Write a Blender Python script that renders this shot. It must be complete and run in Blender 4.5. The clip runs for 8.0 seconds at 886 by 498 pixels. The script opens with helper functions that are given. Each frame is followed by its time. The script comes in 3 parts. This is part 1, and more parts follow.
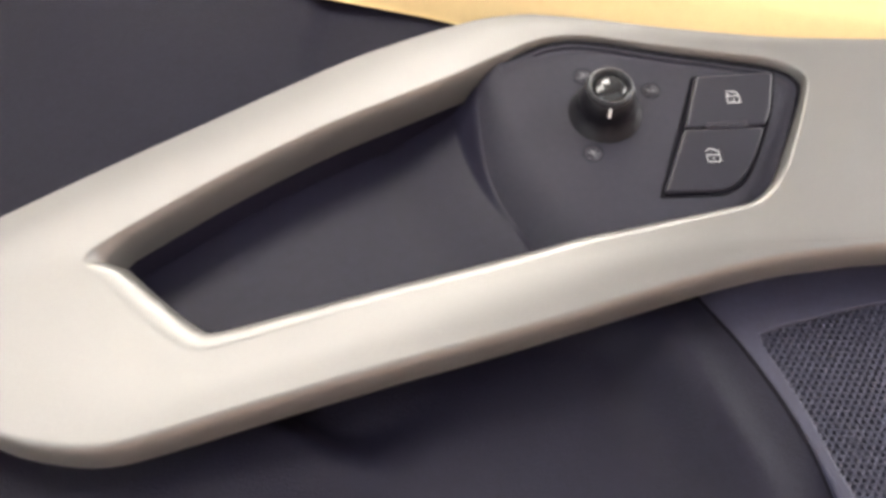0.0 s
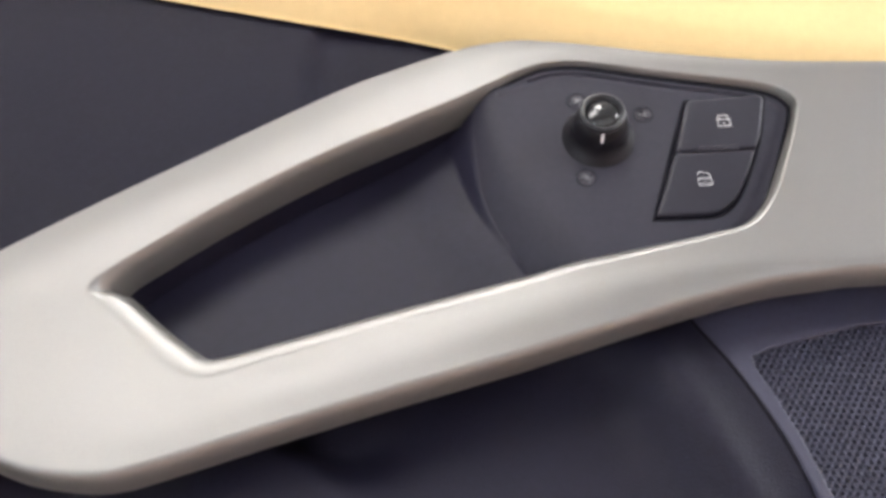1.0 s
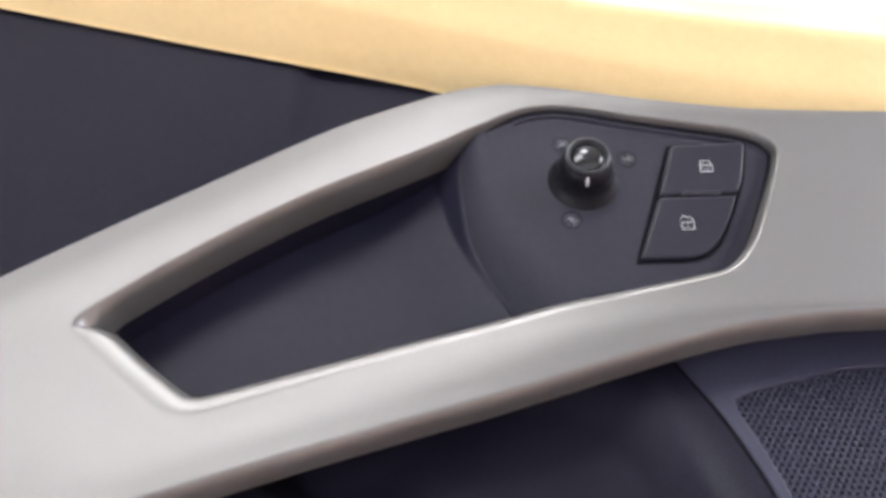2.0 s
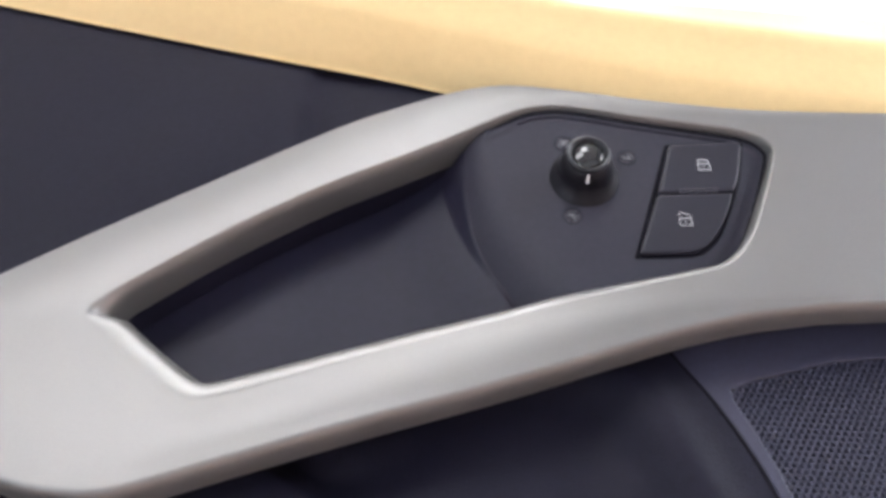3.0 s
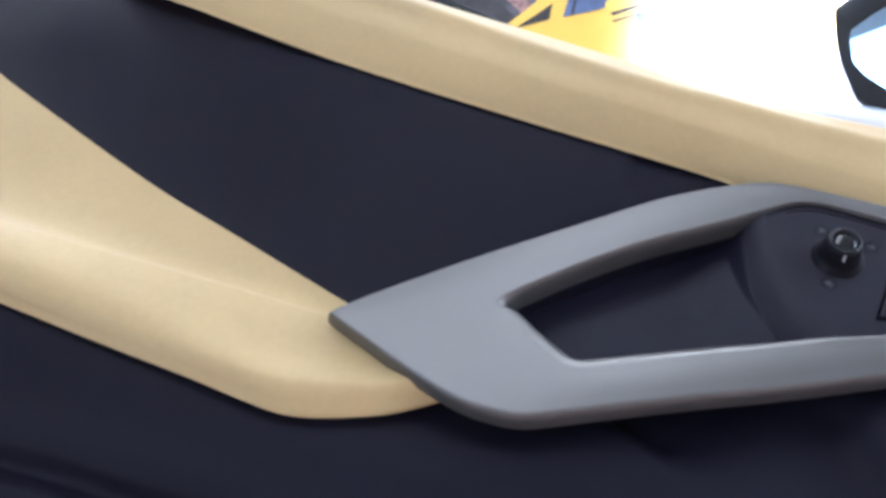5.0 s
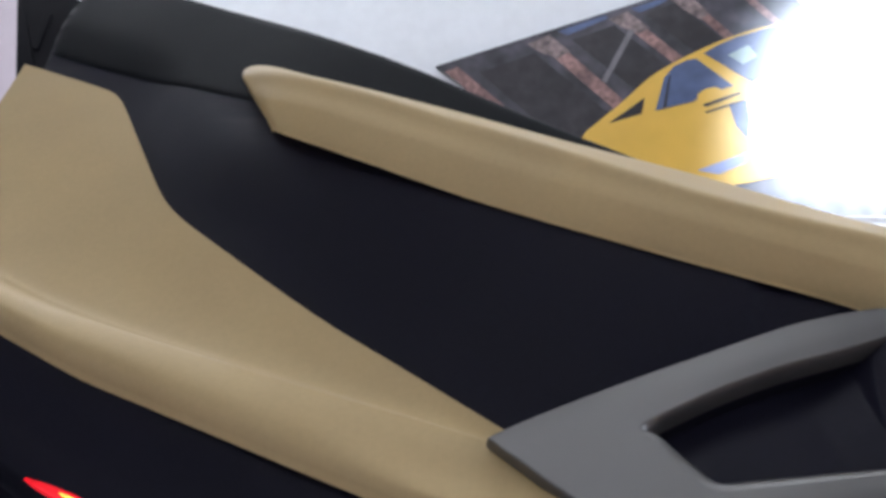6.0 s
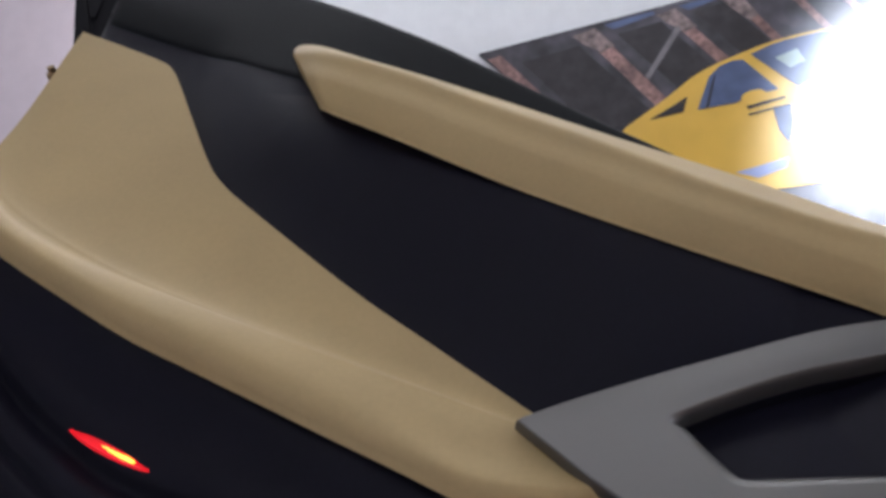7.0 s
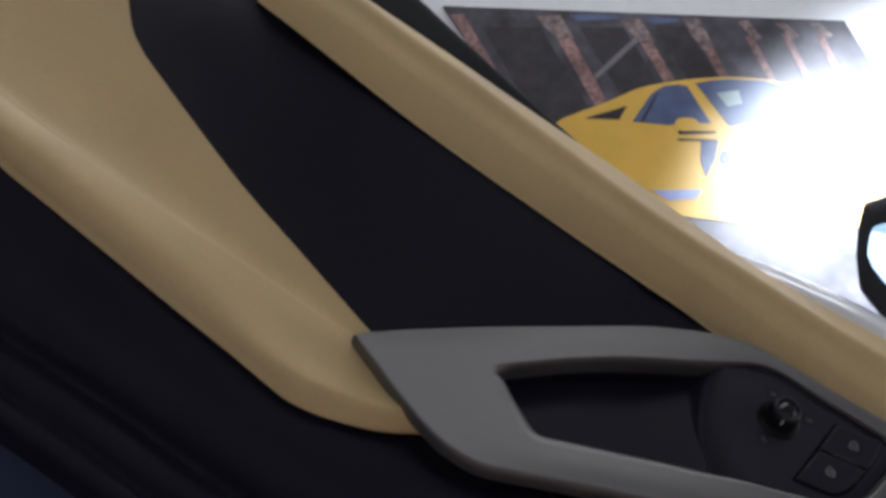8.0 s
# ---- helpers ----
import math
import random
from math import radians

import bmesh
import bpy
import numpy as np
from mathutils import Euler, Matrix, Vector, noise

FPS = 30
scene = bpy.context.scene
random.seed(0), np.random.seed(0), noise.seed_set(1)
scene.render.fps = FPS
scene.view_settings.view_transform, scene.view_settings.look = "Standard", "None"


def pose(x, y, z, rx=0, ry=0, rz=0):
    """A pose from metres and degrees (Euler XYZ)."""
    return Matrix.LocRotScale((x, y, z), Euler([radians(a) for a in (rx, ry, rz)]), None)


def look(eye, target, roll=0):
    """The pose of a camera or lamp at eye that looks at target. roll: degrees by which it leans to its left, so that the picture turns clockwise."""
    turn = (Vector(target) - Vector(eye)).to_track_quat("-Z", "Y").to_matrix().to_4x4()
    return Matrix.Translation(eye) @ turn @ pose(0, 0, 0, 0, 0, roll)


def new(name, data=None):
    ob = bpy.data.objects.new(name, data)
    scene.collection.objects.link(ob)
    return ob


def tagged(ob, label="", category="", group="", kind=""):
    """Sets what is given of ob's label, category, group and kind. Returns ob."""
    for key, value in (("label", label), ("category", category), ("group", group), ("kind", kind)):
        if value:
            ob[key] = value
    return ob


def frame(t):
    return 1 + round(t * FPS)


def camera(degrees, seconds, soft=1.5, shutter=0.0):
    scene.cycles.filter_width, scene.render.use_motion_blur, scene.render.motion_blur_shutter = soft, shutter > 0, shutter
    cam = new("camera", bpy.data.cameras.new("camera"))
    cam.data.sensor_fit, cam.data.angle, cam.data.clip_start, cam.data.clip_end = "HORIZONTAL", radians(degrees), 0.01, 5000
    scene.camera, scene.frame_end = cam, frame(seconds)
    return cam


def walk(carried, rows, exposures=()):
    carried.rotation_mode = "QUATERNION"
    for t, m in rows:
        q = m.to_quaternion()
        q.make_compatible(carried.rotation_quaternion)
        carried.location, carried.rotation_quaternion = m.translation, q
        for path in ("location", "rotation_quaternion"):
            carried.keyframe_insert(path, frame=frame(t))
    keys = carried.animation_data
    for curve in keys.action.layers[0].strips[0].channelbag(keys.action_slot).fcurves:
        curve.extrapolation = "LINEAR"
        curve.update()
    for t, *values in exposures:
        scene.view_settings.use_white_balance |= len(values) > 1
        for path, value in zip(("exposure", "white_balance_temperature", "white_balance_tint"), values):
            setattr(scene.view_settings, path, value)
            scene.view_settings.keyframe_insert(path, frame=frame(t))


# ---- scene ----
# The door is modelled in its own frame: x towards the car's nose, y away from the cabin, z up the panel.
# DOOR lays it into the room: the door is swung up and leans over the camera.
cam = camera(56.0, 8.0, soft=3.7)
DOOR = pose(0, 0, 1.3, 102, 0, 0) @ look((0.063, -0.436, -0.337), (-0.399, 0.975, 1.003), 39.6).inverted()
PATH = [
    (0, (0.138, -0.238, -0.149), (0.027, 1.419, 0.967), 4.8),
    (0.5, (0.136, -0.242, -0.145), (0.024, 1.409, 0.978), 4.4),
    (1, (0.142, -0.246, -0.147), (0.014, 1.398, 0.985), 4.6),
    (1.5, (0.14, -0.249, -0.146), (0.041, 1.364, 1.031), 4.2),
    (3, (0.14, -0.251, -0.159), (0.047, 1.322, 1.072), 5.1),
    (3.5, (0.121, -0.267, -0.181), (-0.003, 1.304, 1.051), 6.3),
    (4, (0.099, -0.287, -0.226), (-0.115, 1.278, 1.001), 11.9),
    (4.5, (0.073, -0.316, -0.26), (-0.19, 1.234, 0.976), 16.1),
    (5, (0.053, -0.361, -0.281), (-0.333, 1.124, 1.003), 19.8),
    (5.2, (0.047, -0.372, -0.292), (-0.391, 1.059, 1.034), 21.2),
    (6.3, (0.026, -0.433, -0.308), (-0.632, 0.882, 1.048), 26.6),
    (6.5, (0.025, -0.432, -0.308), (-0.642, 0.881, 1.046), 27.1),
    (7, (0.027, -0.433, -0.321), (-0.66, 0.905, 0.997), 30.3),
    (7.5, (0.041, -0.437, -0.335), (-0.599, 0.949, 0.956), 37.1),
    (8, (0.063, -0.436, -0.337), (-0.399, 0.975, 1.003), 39.6),
]
EXPOSURES = [(0, 1.55, 6780, 10), (0.5, 1.29, 6500, 10), (1.0, 1.37, 6400, 10), (1.5, 1.28, 6200, 12), (3.5, 1.07, 6030, 11), (4.5, 0.68, 5830, 10), (5.2, 0.05, 5150, 11),
             (6.3, -1.10, 5800, 12), (7.0, -1.12, 5830, 14), (7.5, -1.06, 5700, 11), (8, -1.49, 5900, 13)]
walk(cam, [(t, DOOR @ look(eye, target, roll)) for t, eye, target, roll in PATH], EXPOSURES)

# ---- light ----
world = bpy.data.worlds.new("room_air")
scene.world = world
world.use_nodes = True
world.node_tree.nodes["Background"].inputs[0].default_value = (0.8, 0.85, 1.0, 1)
world.node_tree.nodes["Background"].inputs[1].default_value = 0.05


def area_lamp(name, eye, target, sx, sy, watts, colour):
    data = bpy.data.lights.new(name, "AREA")
    data.shape, data.size, data.size_y, data.energy, data.color = "RECTANGLE", sx, sy, watts, colour
    ob = new(name, data)
    ob.matrix_world = look(eye, target)
    return ob


def spot_lamp(name, eye, target, cone, blend, watts, colour):
    data = bpy.data.lights.new(name, "SPOT")
    data.spot_size, data.spot_blend, data.energy, data.color = radians(cone), blend, watts, colour
    data.shadow_soft_size = 0.08
    ob = new(name, data)
    ob.matrix_world = look(eye, target)
    return ob


# unseen panels: A, B follow trim highlights; C added for wall and rims
PANEL_A, PANEL_B, PANEL_C = (0.05, -1.25), (1.70, -0.30), (0.7, 2.1)
for (px, py), sx, sy, watts in ((PANEL_A, 2.5, 1.2, 23), (PANEL_B, 0.9, 0.7, 13), (PANEL_C, 5.4, 0.8, 118)):
    area_lamp("unseen_ceiling_lamp", (px, py, 4.49), (px, py, 0), sx, sy, watts, (1.0, 0.97, 0.93))
# unseen east window, added to brighten the trim's rims and side faces
area_lamp("unseen_window_light", (4.96, -0.3, 1.7), (0, -0.3, 1.5), 2.9, 1.7, 82, (0.97, 0.98, 1.0))
# unseen west window, guessed from the mirror's bright reflection; also cool fill
area_lamp("unseen_window_light", (-3.96, -3.1, 2.5), (0, 0.3, 1.5), 1.7, 2.5, 38, (0.80, 0.90, 1.0))
# unseen spot without a fixture, added to make the glare on the north wall
SPOT_EYE, SPOT_AIM = (2.6, 0.2, 3.4), (2.12, 3.17, 1.90)
spot_lamp("glare_spot", SPOT_EYE, SPOT_AIM, 44, 1.0, 11000, (0.92, 0.96, 1.0))


# ---- materials ----
def material(name, colour, rough=0.5, metal=0.0, vary=0.08, scale=30.0, bump=0.0, bump_scale=900.0, stain=0.06, stain_scale=3.0,
             emit=None, strength=0.0, coat=0.0, random_tone=0.0, spec=0.5):
    """Paint, plastic or leather: base colour with fine and broad variation, roughness wear and fine relief."""
    m = bpy.data.materials.new(name)
    m.use_nodes = True
    nt = m.node_tree
    bsdf = nt.nodes["Principled BSDF"]
    co = nt.nodes.new("ShaderNodeTexCoord")
    fine = nt.nodes.new("ShaderNodeTexNoise")
    fine.inputs["Scale"].default_value, fine.inputs["Detail"].default_value = scale, 4
    broad = nt.nodes.new("ShaderNodeTexNoise")
    broad.inputs["Scale"].default_value, broad.inputs["Detail"].default_value = stain_scale, 3
    nt.links.new(co.outputs["Object"], fine.inputs["Vector"])
    nt.links.new(co.outputs["Object"], broad.inputs["Vector"])

    def span(source, low, high):
        node = nt.nodes.new("ShaderNodeMapRange")
        node.inputs["From Min"].default_value, node.inputs["From Max"].default_value = 0.3, 0.7
        node.inputs["To Min"].default_value, node.inputs["To Max"].default_value = low, high
        nt.links.new(source, node.inputs["Value"])
        return node.outputs["Result"]

    mul = nt.nodes.new("ShaderNodeMath")
    mul.operation = "MULTIPLY"
    nt.links.new(span(fine.outputs["Fac"], 1 - vary, 1 + vary), mul.inputs[0])
    nt.links.new(span(broad.outputs["Fac"], 1 - stain, 1 + stain), mul.inputs[1])
    tone = nt.nodes.new("ShaderNodeVectorMath")
    tone.operation = "SCALE"
    tone.inputs[0].default_value = colour
    nt.links.new(mul.outputs[0], tone.inputs["Scale"])
    nt.links.new(tone.outputs[0], bsdf.inputs["Base Color"])
    nt.links.new(span(broad.outputs["Fac"], rough - 0.04, rough + 0.04), bsdf.inputs["Roughness"])
    bsdf.inputs["Metallic"].default_value = metal
    bsdf.inputs["Coat Weight"].default_value = coat
    bsdf.inputs["Specular IOR Level"].default_value = spec
    if bump:
        grain = nt.nodes.new("ShaderNodeTexVoronoi")
        grain.inputs["Scale"].default_value = bump_scale
        nt.links.new(co.outputs["Object"], grain.inputs["Vector"])
        relief = nt.nodes.new("ShaderNodeBump")
        relief.inputs["Strength"].default_value, relief.inputs["Distance"].default_value = bump, 0.0004
        nt.links.new(grain.outputs["Distance"], relief.inputs["Height"])
        nt.links.new(relief.outputs["Normal"], bsdf.inputs["Normal"])
    if emit:
        bsdf.inputs["Emission Color"].default_value = (*emit, 1)
        bsdf.inputs["Emission Strength"].default_value = strength
    return m


SILVER = material("satin_silver", (0.159, 0.155, 0.147), 0.41, 0.72, vary=0.03, scale=1500, stain=0.02, bump=0.03, bump_scale=2500)
TAN = material("tan_leather", (0.522, 0.386, 0.183), 0.55, spec=0.3, vary=0.03, scale=220, bump=0.16, bump_scale=1100, stain=0.05, stain_scale=9)
BLACK = material("black_soft_plastic", (0.0071, 0.0065, 0.0132), 0.55, spec=0.13, vary=0.12, scale=400, bump=0.3, bump_scale=1300, stain=0.1, stain_scale=8)
SEAL = material("dark_sill_plastic", (0.0034, 0.0041, 0.0056), 0.60, spec=0.07, vary=0.1, scale=300, bump=0.2, bump_scale=1500)
CUP = material("dark_grip_plastic", (0.0092, 0.0084, 0.0172), 0.5, spec=0.2, vary=0.1, scale=300, bump=0.2, bump_scale=1500)
PLATE = material("switch_plate_plastic", (0.0176, 0.0165, 0.0248), 0.55, spec=0.2, vary=0.08, scale=400, bump=0.2, bump_scale=1800)
BUTTON = material("button_rubber", (0.0108, 0.0098, 0.0162), 0.42, spec=0.25, vary=0.06, scale=400)
# near-black: paints shade in gaps round plate, buttons, knob, pod; also black parts
GAP = material("gap_shade_and_black_parts", (0.006, 0.0055, 0.008), 0.8, spec=0.05)
GLOSS = material("gloss_black_cap", (0.012, 0.012, 0.013), 0.12, coat=0.1)
KNOB = material("knob_plastic", (0.006, 0.0056, 0.0078), 0.46, vary=0.05, scale=300, spec=0.14)
PALE_PRINT = material("pale_print", (0.16, 0.16, 0.17), 0.5)
RING = material("satin_ring", (0.012, 0.012, 0.015), 0.46, 0.0, spec=0.25)
WHITE = material("white_print", (0.62, 0.62, 0.62), 0.5)
GREY_PRINT = material("grey_print", (0.046, 0.043, 0.056), 0.5)
GRILLE = material("grille_plastic", (0.0265, 0.0262, 0.0455), 0.5, spec=0.35, vary=0.1, scale=500)
RED = material("red_lens", (0.5, 0.01, 0.015), 0.2, emit=(1.0, 0.010, 0.018), strength=1.6)
AMBER = material("lens_filament", (0.9, 0.3, 0.05), 0.3, emit=(1.0, 0.42, 0.04), strength=7.0)
BRASS = material("plated_screw", (0.35, 0.25, 0.14), 0.35, 0.9)
MIRROR_SHELL = material("mirror_shell_black", (0.012, 0.012, 0.014), 0.25, coat=0.3)
MIRROR_GLASS = material("mirror_glass", (0.58, 0.77, 0.90), 0.02, 1.0, vary=0.0, stain=0.0)
WALL = material("white_wall_paint", (0.68, 0.70, 0.71), 0.7, vary=0.03, scale=20, stain=0.05, stain_scale=1.2, bump=0.1, bump_scale=150)
PINK = material("pale_rose_panel", (0.68, 0.60, 0.64), 0.65, vary=0.03, scale=14, stain=0.05, stain_scale=1.5)
DIM_WALL = material("grey_wall_paint", (0.58, 0.60, 0.63), 0.75, vary=0.04, scale=12, stain=0.06, stain_scale=1.2)
FLOOR = material("brown_grey_floor_coating", (0.58, 0.42, 0.36), 0.3, vary=0.06, scale=25, stain=0.08, stain_scale=1.4)
CEIL = material("ceiling_paint", (0.25, 0.25, 0.25), 0.8, vary=0.03)
LAMP_FACE = material("lamp_diffuser", (0.9, 0.9, 0.9), 0.5, emit=(1.0, 0.97, 0.93), strength=2.0)
PANE_GLOW = material("window_glow_pane", (0.8, 0.85, 0.9), 0.4, emit=(0.97, 0.98, 1.0), strength=3.0)
LAMP_BODY = material("lamp_housing", (0.03, 0.03, 0.03), 0.4)
BODY_PAINT = material("dark_body_paint", (0.006, 0.011, 0.036), 0.38, spec=0.3)
P_DARK = material("print_dark", (0.050, 0.047, 0.057), 0.35, vary=0.45, scale=14, stain=0.6, stain_scale=3.5)
P_STONE = material("print_stone", (0.17, 0.13, 0.125), 0.35, vary=0.6, scale=45, stain=0.4, stain_scale=12)
P_SHADE = material("print_shade", (0.022, 0.019, 0.022), 0.35, vary=0.4, scale=20, stain=0.3, stain_scale=6)
P_PILLAR = material("print_pillar", (0.215, 0.125, 0.112), 0.35, vary=0.5, scale=50, stain=0.45, stain_scale=9)
P_GREY = material("print_grey_beam", (0.16, 0.15, 0.16), 0.35, vary=0.2)
P_YELLOW = material("print_yellow", (0.68, 0.43, 0.065), 0.35, vary=0.05, scale=8)
P_BLUE = material("print_blue_glass", (0.075, 0.105, 0.20), 0.35, vary=0.25, scale=10)
P_PALE = material("print_pale", (0.30, 0.38, 0.38), 0.35)
P_MIST = material("print_pale_blue", (0.30, 0.35, 0.55), 0.35)
WHITE_PAINT = material("white_body_paint", (0.82, 0.83, 0.84), 0.12, coat=1.0, vary=0.02, stain=0.02)
P_BLACK = material("print_black", (0.02, 0.018, 0.02), 0.35)


# ---- mesh helpers ----
def part(name, bm, mat, parent=None, label="", sharp=38):
    """One mesh object of a bmesh, smooth but for edges sharper than the given degrees."""
    bmesh.ops.remove_doubles(bm, verts=bm.verts, dist=1e-6)
    bmesh.ops.recalc_face_normals(bm, faces=bm.faces)
    bm.normal_update()
    for f in bm.faces:
        f.smooth = len(f.verts) < 9
    for e in bm.edges:
        e.smooth = not (len(e.link_faces) == 2 and e.calc_face_angle(0) > radians(sharp))
    me = bpy.data.meshes.new(name)
    bm.to_mesh(me)
    bm.free()
    me.materials.append(mat)
    ob = new(name, me)
    if parent:
        ob.parent = parent
    if label:
        ob["label"] = label
    return ob


def spline(points, per=8, closed=False):
    """Catmull-Rom through points of any dimension."""
    p = [Vector(q) for q in points]
    n = len(p)
    out = []
    for i in range(n if closed else n - 1):
        a, b = p[i], p[(i + 1) % n]
        z = p[i - 1] if (closed or i) else a * 2 - b
        c = p[(i + 2) % n] if (closed or i < n - 2) else b * 2 - a
        for k in range(per):
            t = k / per
            out.append(0.5 * (2 * a + (b - z) * t + (2 * z - 5 * a + 4 * b - c) * t * t + (3 * a - z - 3 * b + c) * t ** 3))
    if not closed:
        out.append(p[-1])
    return out


def resample(line, n):
    """n + 1 points at even steps along a polyline."""
    d = [0.0]
    for a, b in zip(line, line[1:]):
        d.append(d[-1] + (b - a).length)
    out, j = [], 0
    for k in range(n + 1):
        s = d[-1] * k / n
        while j < len(d) - 2 and d[j + 1] < s:
            j += 1
        f = (s - d[j]) / max(1e-9, d[j + 1] - d[j])
        out.append(line[j].lerp(line[j + 1], min(1, max(0, f))))
    return out


def anchored(segments, n, per=8):
    """A closed outline from matched segments (each a list of points, ending where the next begins), n[i] points on segment i."""
    flat, marks = [], []
    for s in segments:
        marks.append(len(flat))
        flat += s[:-1]
    dense = spline(flat, per, True)
    dense.append(dense[0])
    marks.append(len(flat))
    out = []
    for i, k in enumerate(n):
        out += resample(dense[marks[i] * per:marks[i + 1] * per + 1], k)[:-1]
    return out


def inset(loop, d):
    """A closed 2D outline moved inwards by d (outwards where negative)."""
    n = len(loop)
    area = sum(loop[i - 1].x * loop[i].y - loop[i].x * loop[i - 1].y for i in range(n))
    side = 1 if area > 0 else -1
    out = []
    for i in range(n):
        a = (loop[i] - loop[i - 1]).normalized()
        b = (loop[(i + 1) % n] - loop[i]).normalized()
        t = (a + b)
        t = t.normalized() if t.length > 1e-6 else b
        miter = 1 / max(0.55, (1 + a.dot(b)) / 2) ** 0.5
        out.append(loop[i] + Vector((-t.y, t.x)) * side * (d[i] if isinstance(d, list) else d) * miter)
    return out


def put_loop(bm, loop, y):
    ys = y if isinstance(y, list) else [y] * len(loop)
    return [bm.verts.new((p.x, q, p.y)) for p, q in zip(loop, ys)]


def bridge(bm, a, b):
    n = len(a)
    for i in range(n):
        bm.faces.new((a[i], a[(i + 1) % n], b[(i + 1) % n], b[i]))


def rim(loop, y0, depth, r, inner=False, steps=4):
    """Loops from the back edge round to the face: (outline, y). r may be given point by point."""
    s = -1 if inner else 1
    rs = r if isinstance(r, list) else [r] * len(loop)
    out = [(loop, y0 + depth)]
    for k in range(steps + 1):
        a = radians(90) * k / steps
        out.append((inset(loop, [s * q * (1 - math.cos(a)) for q in rs]), [y0 + q * (1 - math.sin(a)) for q in rs]))
    out.append((inset(loop, [s * q * 1.25 for q in rs]), y0))
    return out


def slab(outline, y0, depth, r, back=True):
    """A rounded plate with its face at y0, towards the cabin."""
    bm = bmesh.new()
    rings = [put_loop(bm, lp, y) for lp, y in rim(outline, y0, depth, r)]
    for a, b in zip(rings, rings[1:]):
        bridge(bm, a, b)
    bm.faces.new(rings[-1])
    if back:
        bm.faces.new(rings[0])
    return bm


def framed(outer, inner, y0, depth, r_out, r_in, crown=0.0, steps=5, draft=None, lean=None):
    """A rounded plate with an opening; the outlines match point by point. draft: how far the opening narrows towards the back, lean: how far the outer wall
    spreads towards the back, both point by point."""
    bm = bmesh.new()
    o, i = rim(outer, y0, depth * 0.66, r_out), rim(inner, y0, depth, r_in, True)
    if lean:
        deep = depth * 0.66
        o = [(outer, y0 + deep)]
        for k in range(1, 13):
            a = radians(90) * k / 12
            o.append((inset(outer, [(w + r_out) * (1 - math.cos(a)) for w in lean]), y0 + deep * (1 - math.sin(a) ** 1.25)))
        o.append((inset(outer, [w + r_out * 1.4 for w in lean]), y0))
    if draft:
        i = []
        n = 18
        for k in range(n + 1):
            u = 1 - k / n
            i.append((inset(inner, [(d + r_in) * u - r_in for d in draft]), y0 + depth * 0.62 * (0.56 * 1.3 * u * u / (u + 0.3) + 0.44 * u ** 6)))
        i = [(inset(inner, draft), y0 + depth)] + i + [(inset(inner, -r_in * 1.25), y0)]
    rings = [put_loop(bm, lp, y) for lp, y in o]
    a, b = o[-1][0], i[-1][0]
    for k in range(1, steps):
        t = k / steps
        rings.append(put_loop(bm, [p.lerp(q, t) for p, q in zip(a, b)], y0 - crown * math.sin(math.pi * t)))
    rings += [put_loop(bm, lp, y) for lp, y in reversed(i)]
    for p, q in zip(rings, rings[1:]):
        bridge(bm, p, q)
    bridge(bm, rings[-1], rings[0])
    return bm


def sheet(rows):
    """A surface through rows of points, all as long as one another."""
    bm = bmesh.new()
    v = [[bm.verts.new(p) for p in row] for row in rows]
    for a, b in zip(v, v[1:]):
        for i in range(len(a) - 1):
            bm.faces.new((a[i], a[i + 1], b[i + 1], b[i]))
    return bm


def add_box(bm, x0, x1, y0, y1, z0, z1):
    v = [bm.verts.new((x, y, z)) for x in (x0, x1) for y in (y0, y1) for z in (z0, z1)]
    for f in ((0, 1, 3, 2), (4, 6, 7, 5), (0, 4, 5, 1), (2, 3, 7, 6), (0, 2, 6, 4), (1, 5, 7, 3)):
        bm.faces.new([v[i] for i in f])
    return bm


def turned(profile, centre, n=32, close=True):
    """A body turned round the y axis: profile of (radius, y)."""
    bm = bmesh.new()
    rings = []
    for r, y in profile:
        rings.append([bm.verts.new((centre[0] + r * math.cos(2 * math.pi * k / n), y, centre[1] + r * math.sin(2 * math.pi * k / n))) for k in range(n)])
    for a, b in zip(rings, rings[1:]):
        bridge(bm, a, b)
    if close:
        bm.faces.new(rings[0])
        bm.faces.new(rings[-1])
    return bm


def curve(points):
    """A smooth function of x through points (x, value)."""
    dense = spline(points, 10)
    xs, ys = [p[0] for p in dense], [p[1] for p in dense]
    return lambda x: float(np.interp(x, xs, ys))


def ease(a, b, x):
    t = min(1.0, max(0.0, (x - a) / (b - a)))
    return t * t * (3 - 2 * t)


def inside(x, z, loop):
    hit = False
    for a, b in zip(loop, loop[1:] + loop[:1]):
        if (a.y > z) != (b.y > z) and x < (b.x - a.x) * (z - a.y) / (b.y - a.y) + a.x:
            hit = not hit
    return hit


# ---- the room ----
def room_box(name, x0, x1, y0, y1, z0, z1, mat, label, category):
    bm = bmesh.new()
    add_box(bm, x0, x1, y0, y1, z0, z1)
    return tagged(part(name, bm, mat), label, category, kind="structure")


WALL_Y = 3.17
room_box("floor", -4.0, 5.0, -4.2, WALL_Y, -0.15, 0.0, FLOOR, "brown-grey coated showroom floor", "floor")
room_box("ceiling", -4.0, 5.0, -4.2, WALL_Y, 4.6, 4.75, CEIL, "plain grey showroom ceiling", "ceiling")
room_box("wall_north", -1.45, 5.0, WALL_Y, WALL_Y + 0.15, 0.0, 4.6, WALL, "white painted wall that carries a picture", "wall")
room_box("wall_panel", -4.0, -1.45, WALL_Y - 0.02, WALL_Y + 0.15, 0.0, 4.6, PINK, "pale rose wall panel beside the white wall", "wall")
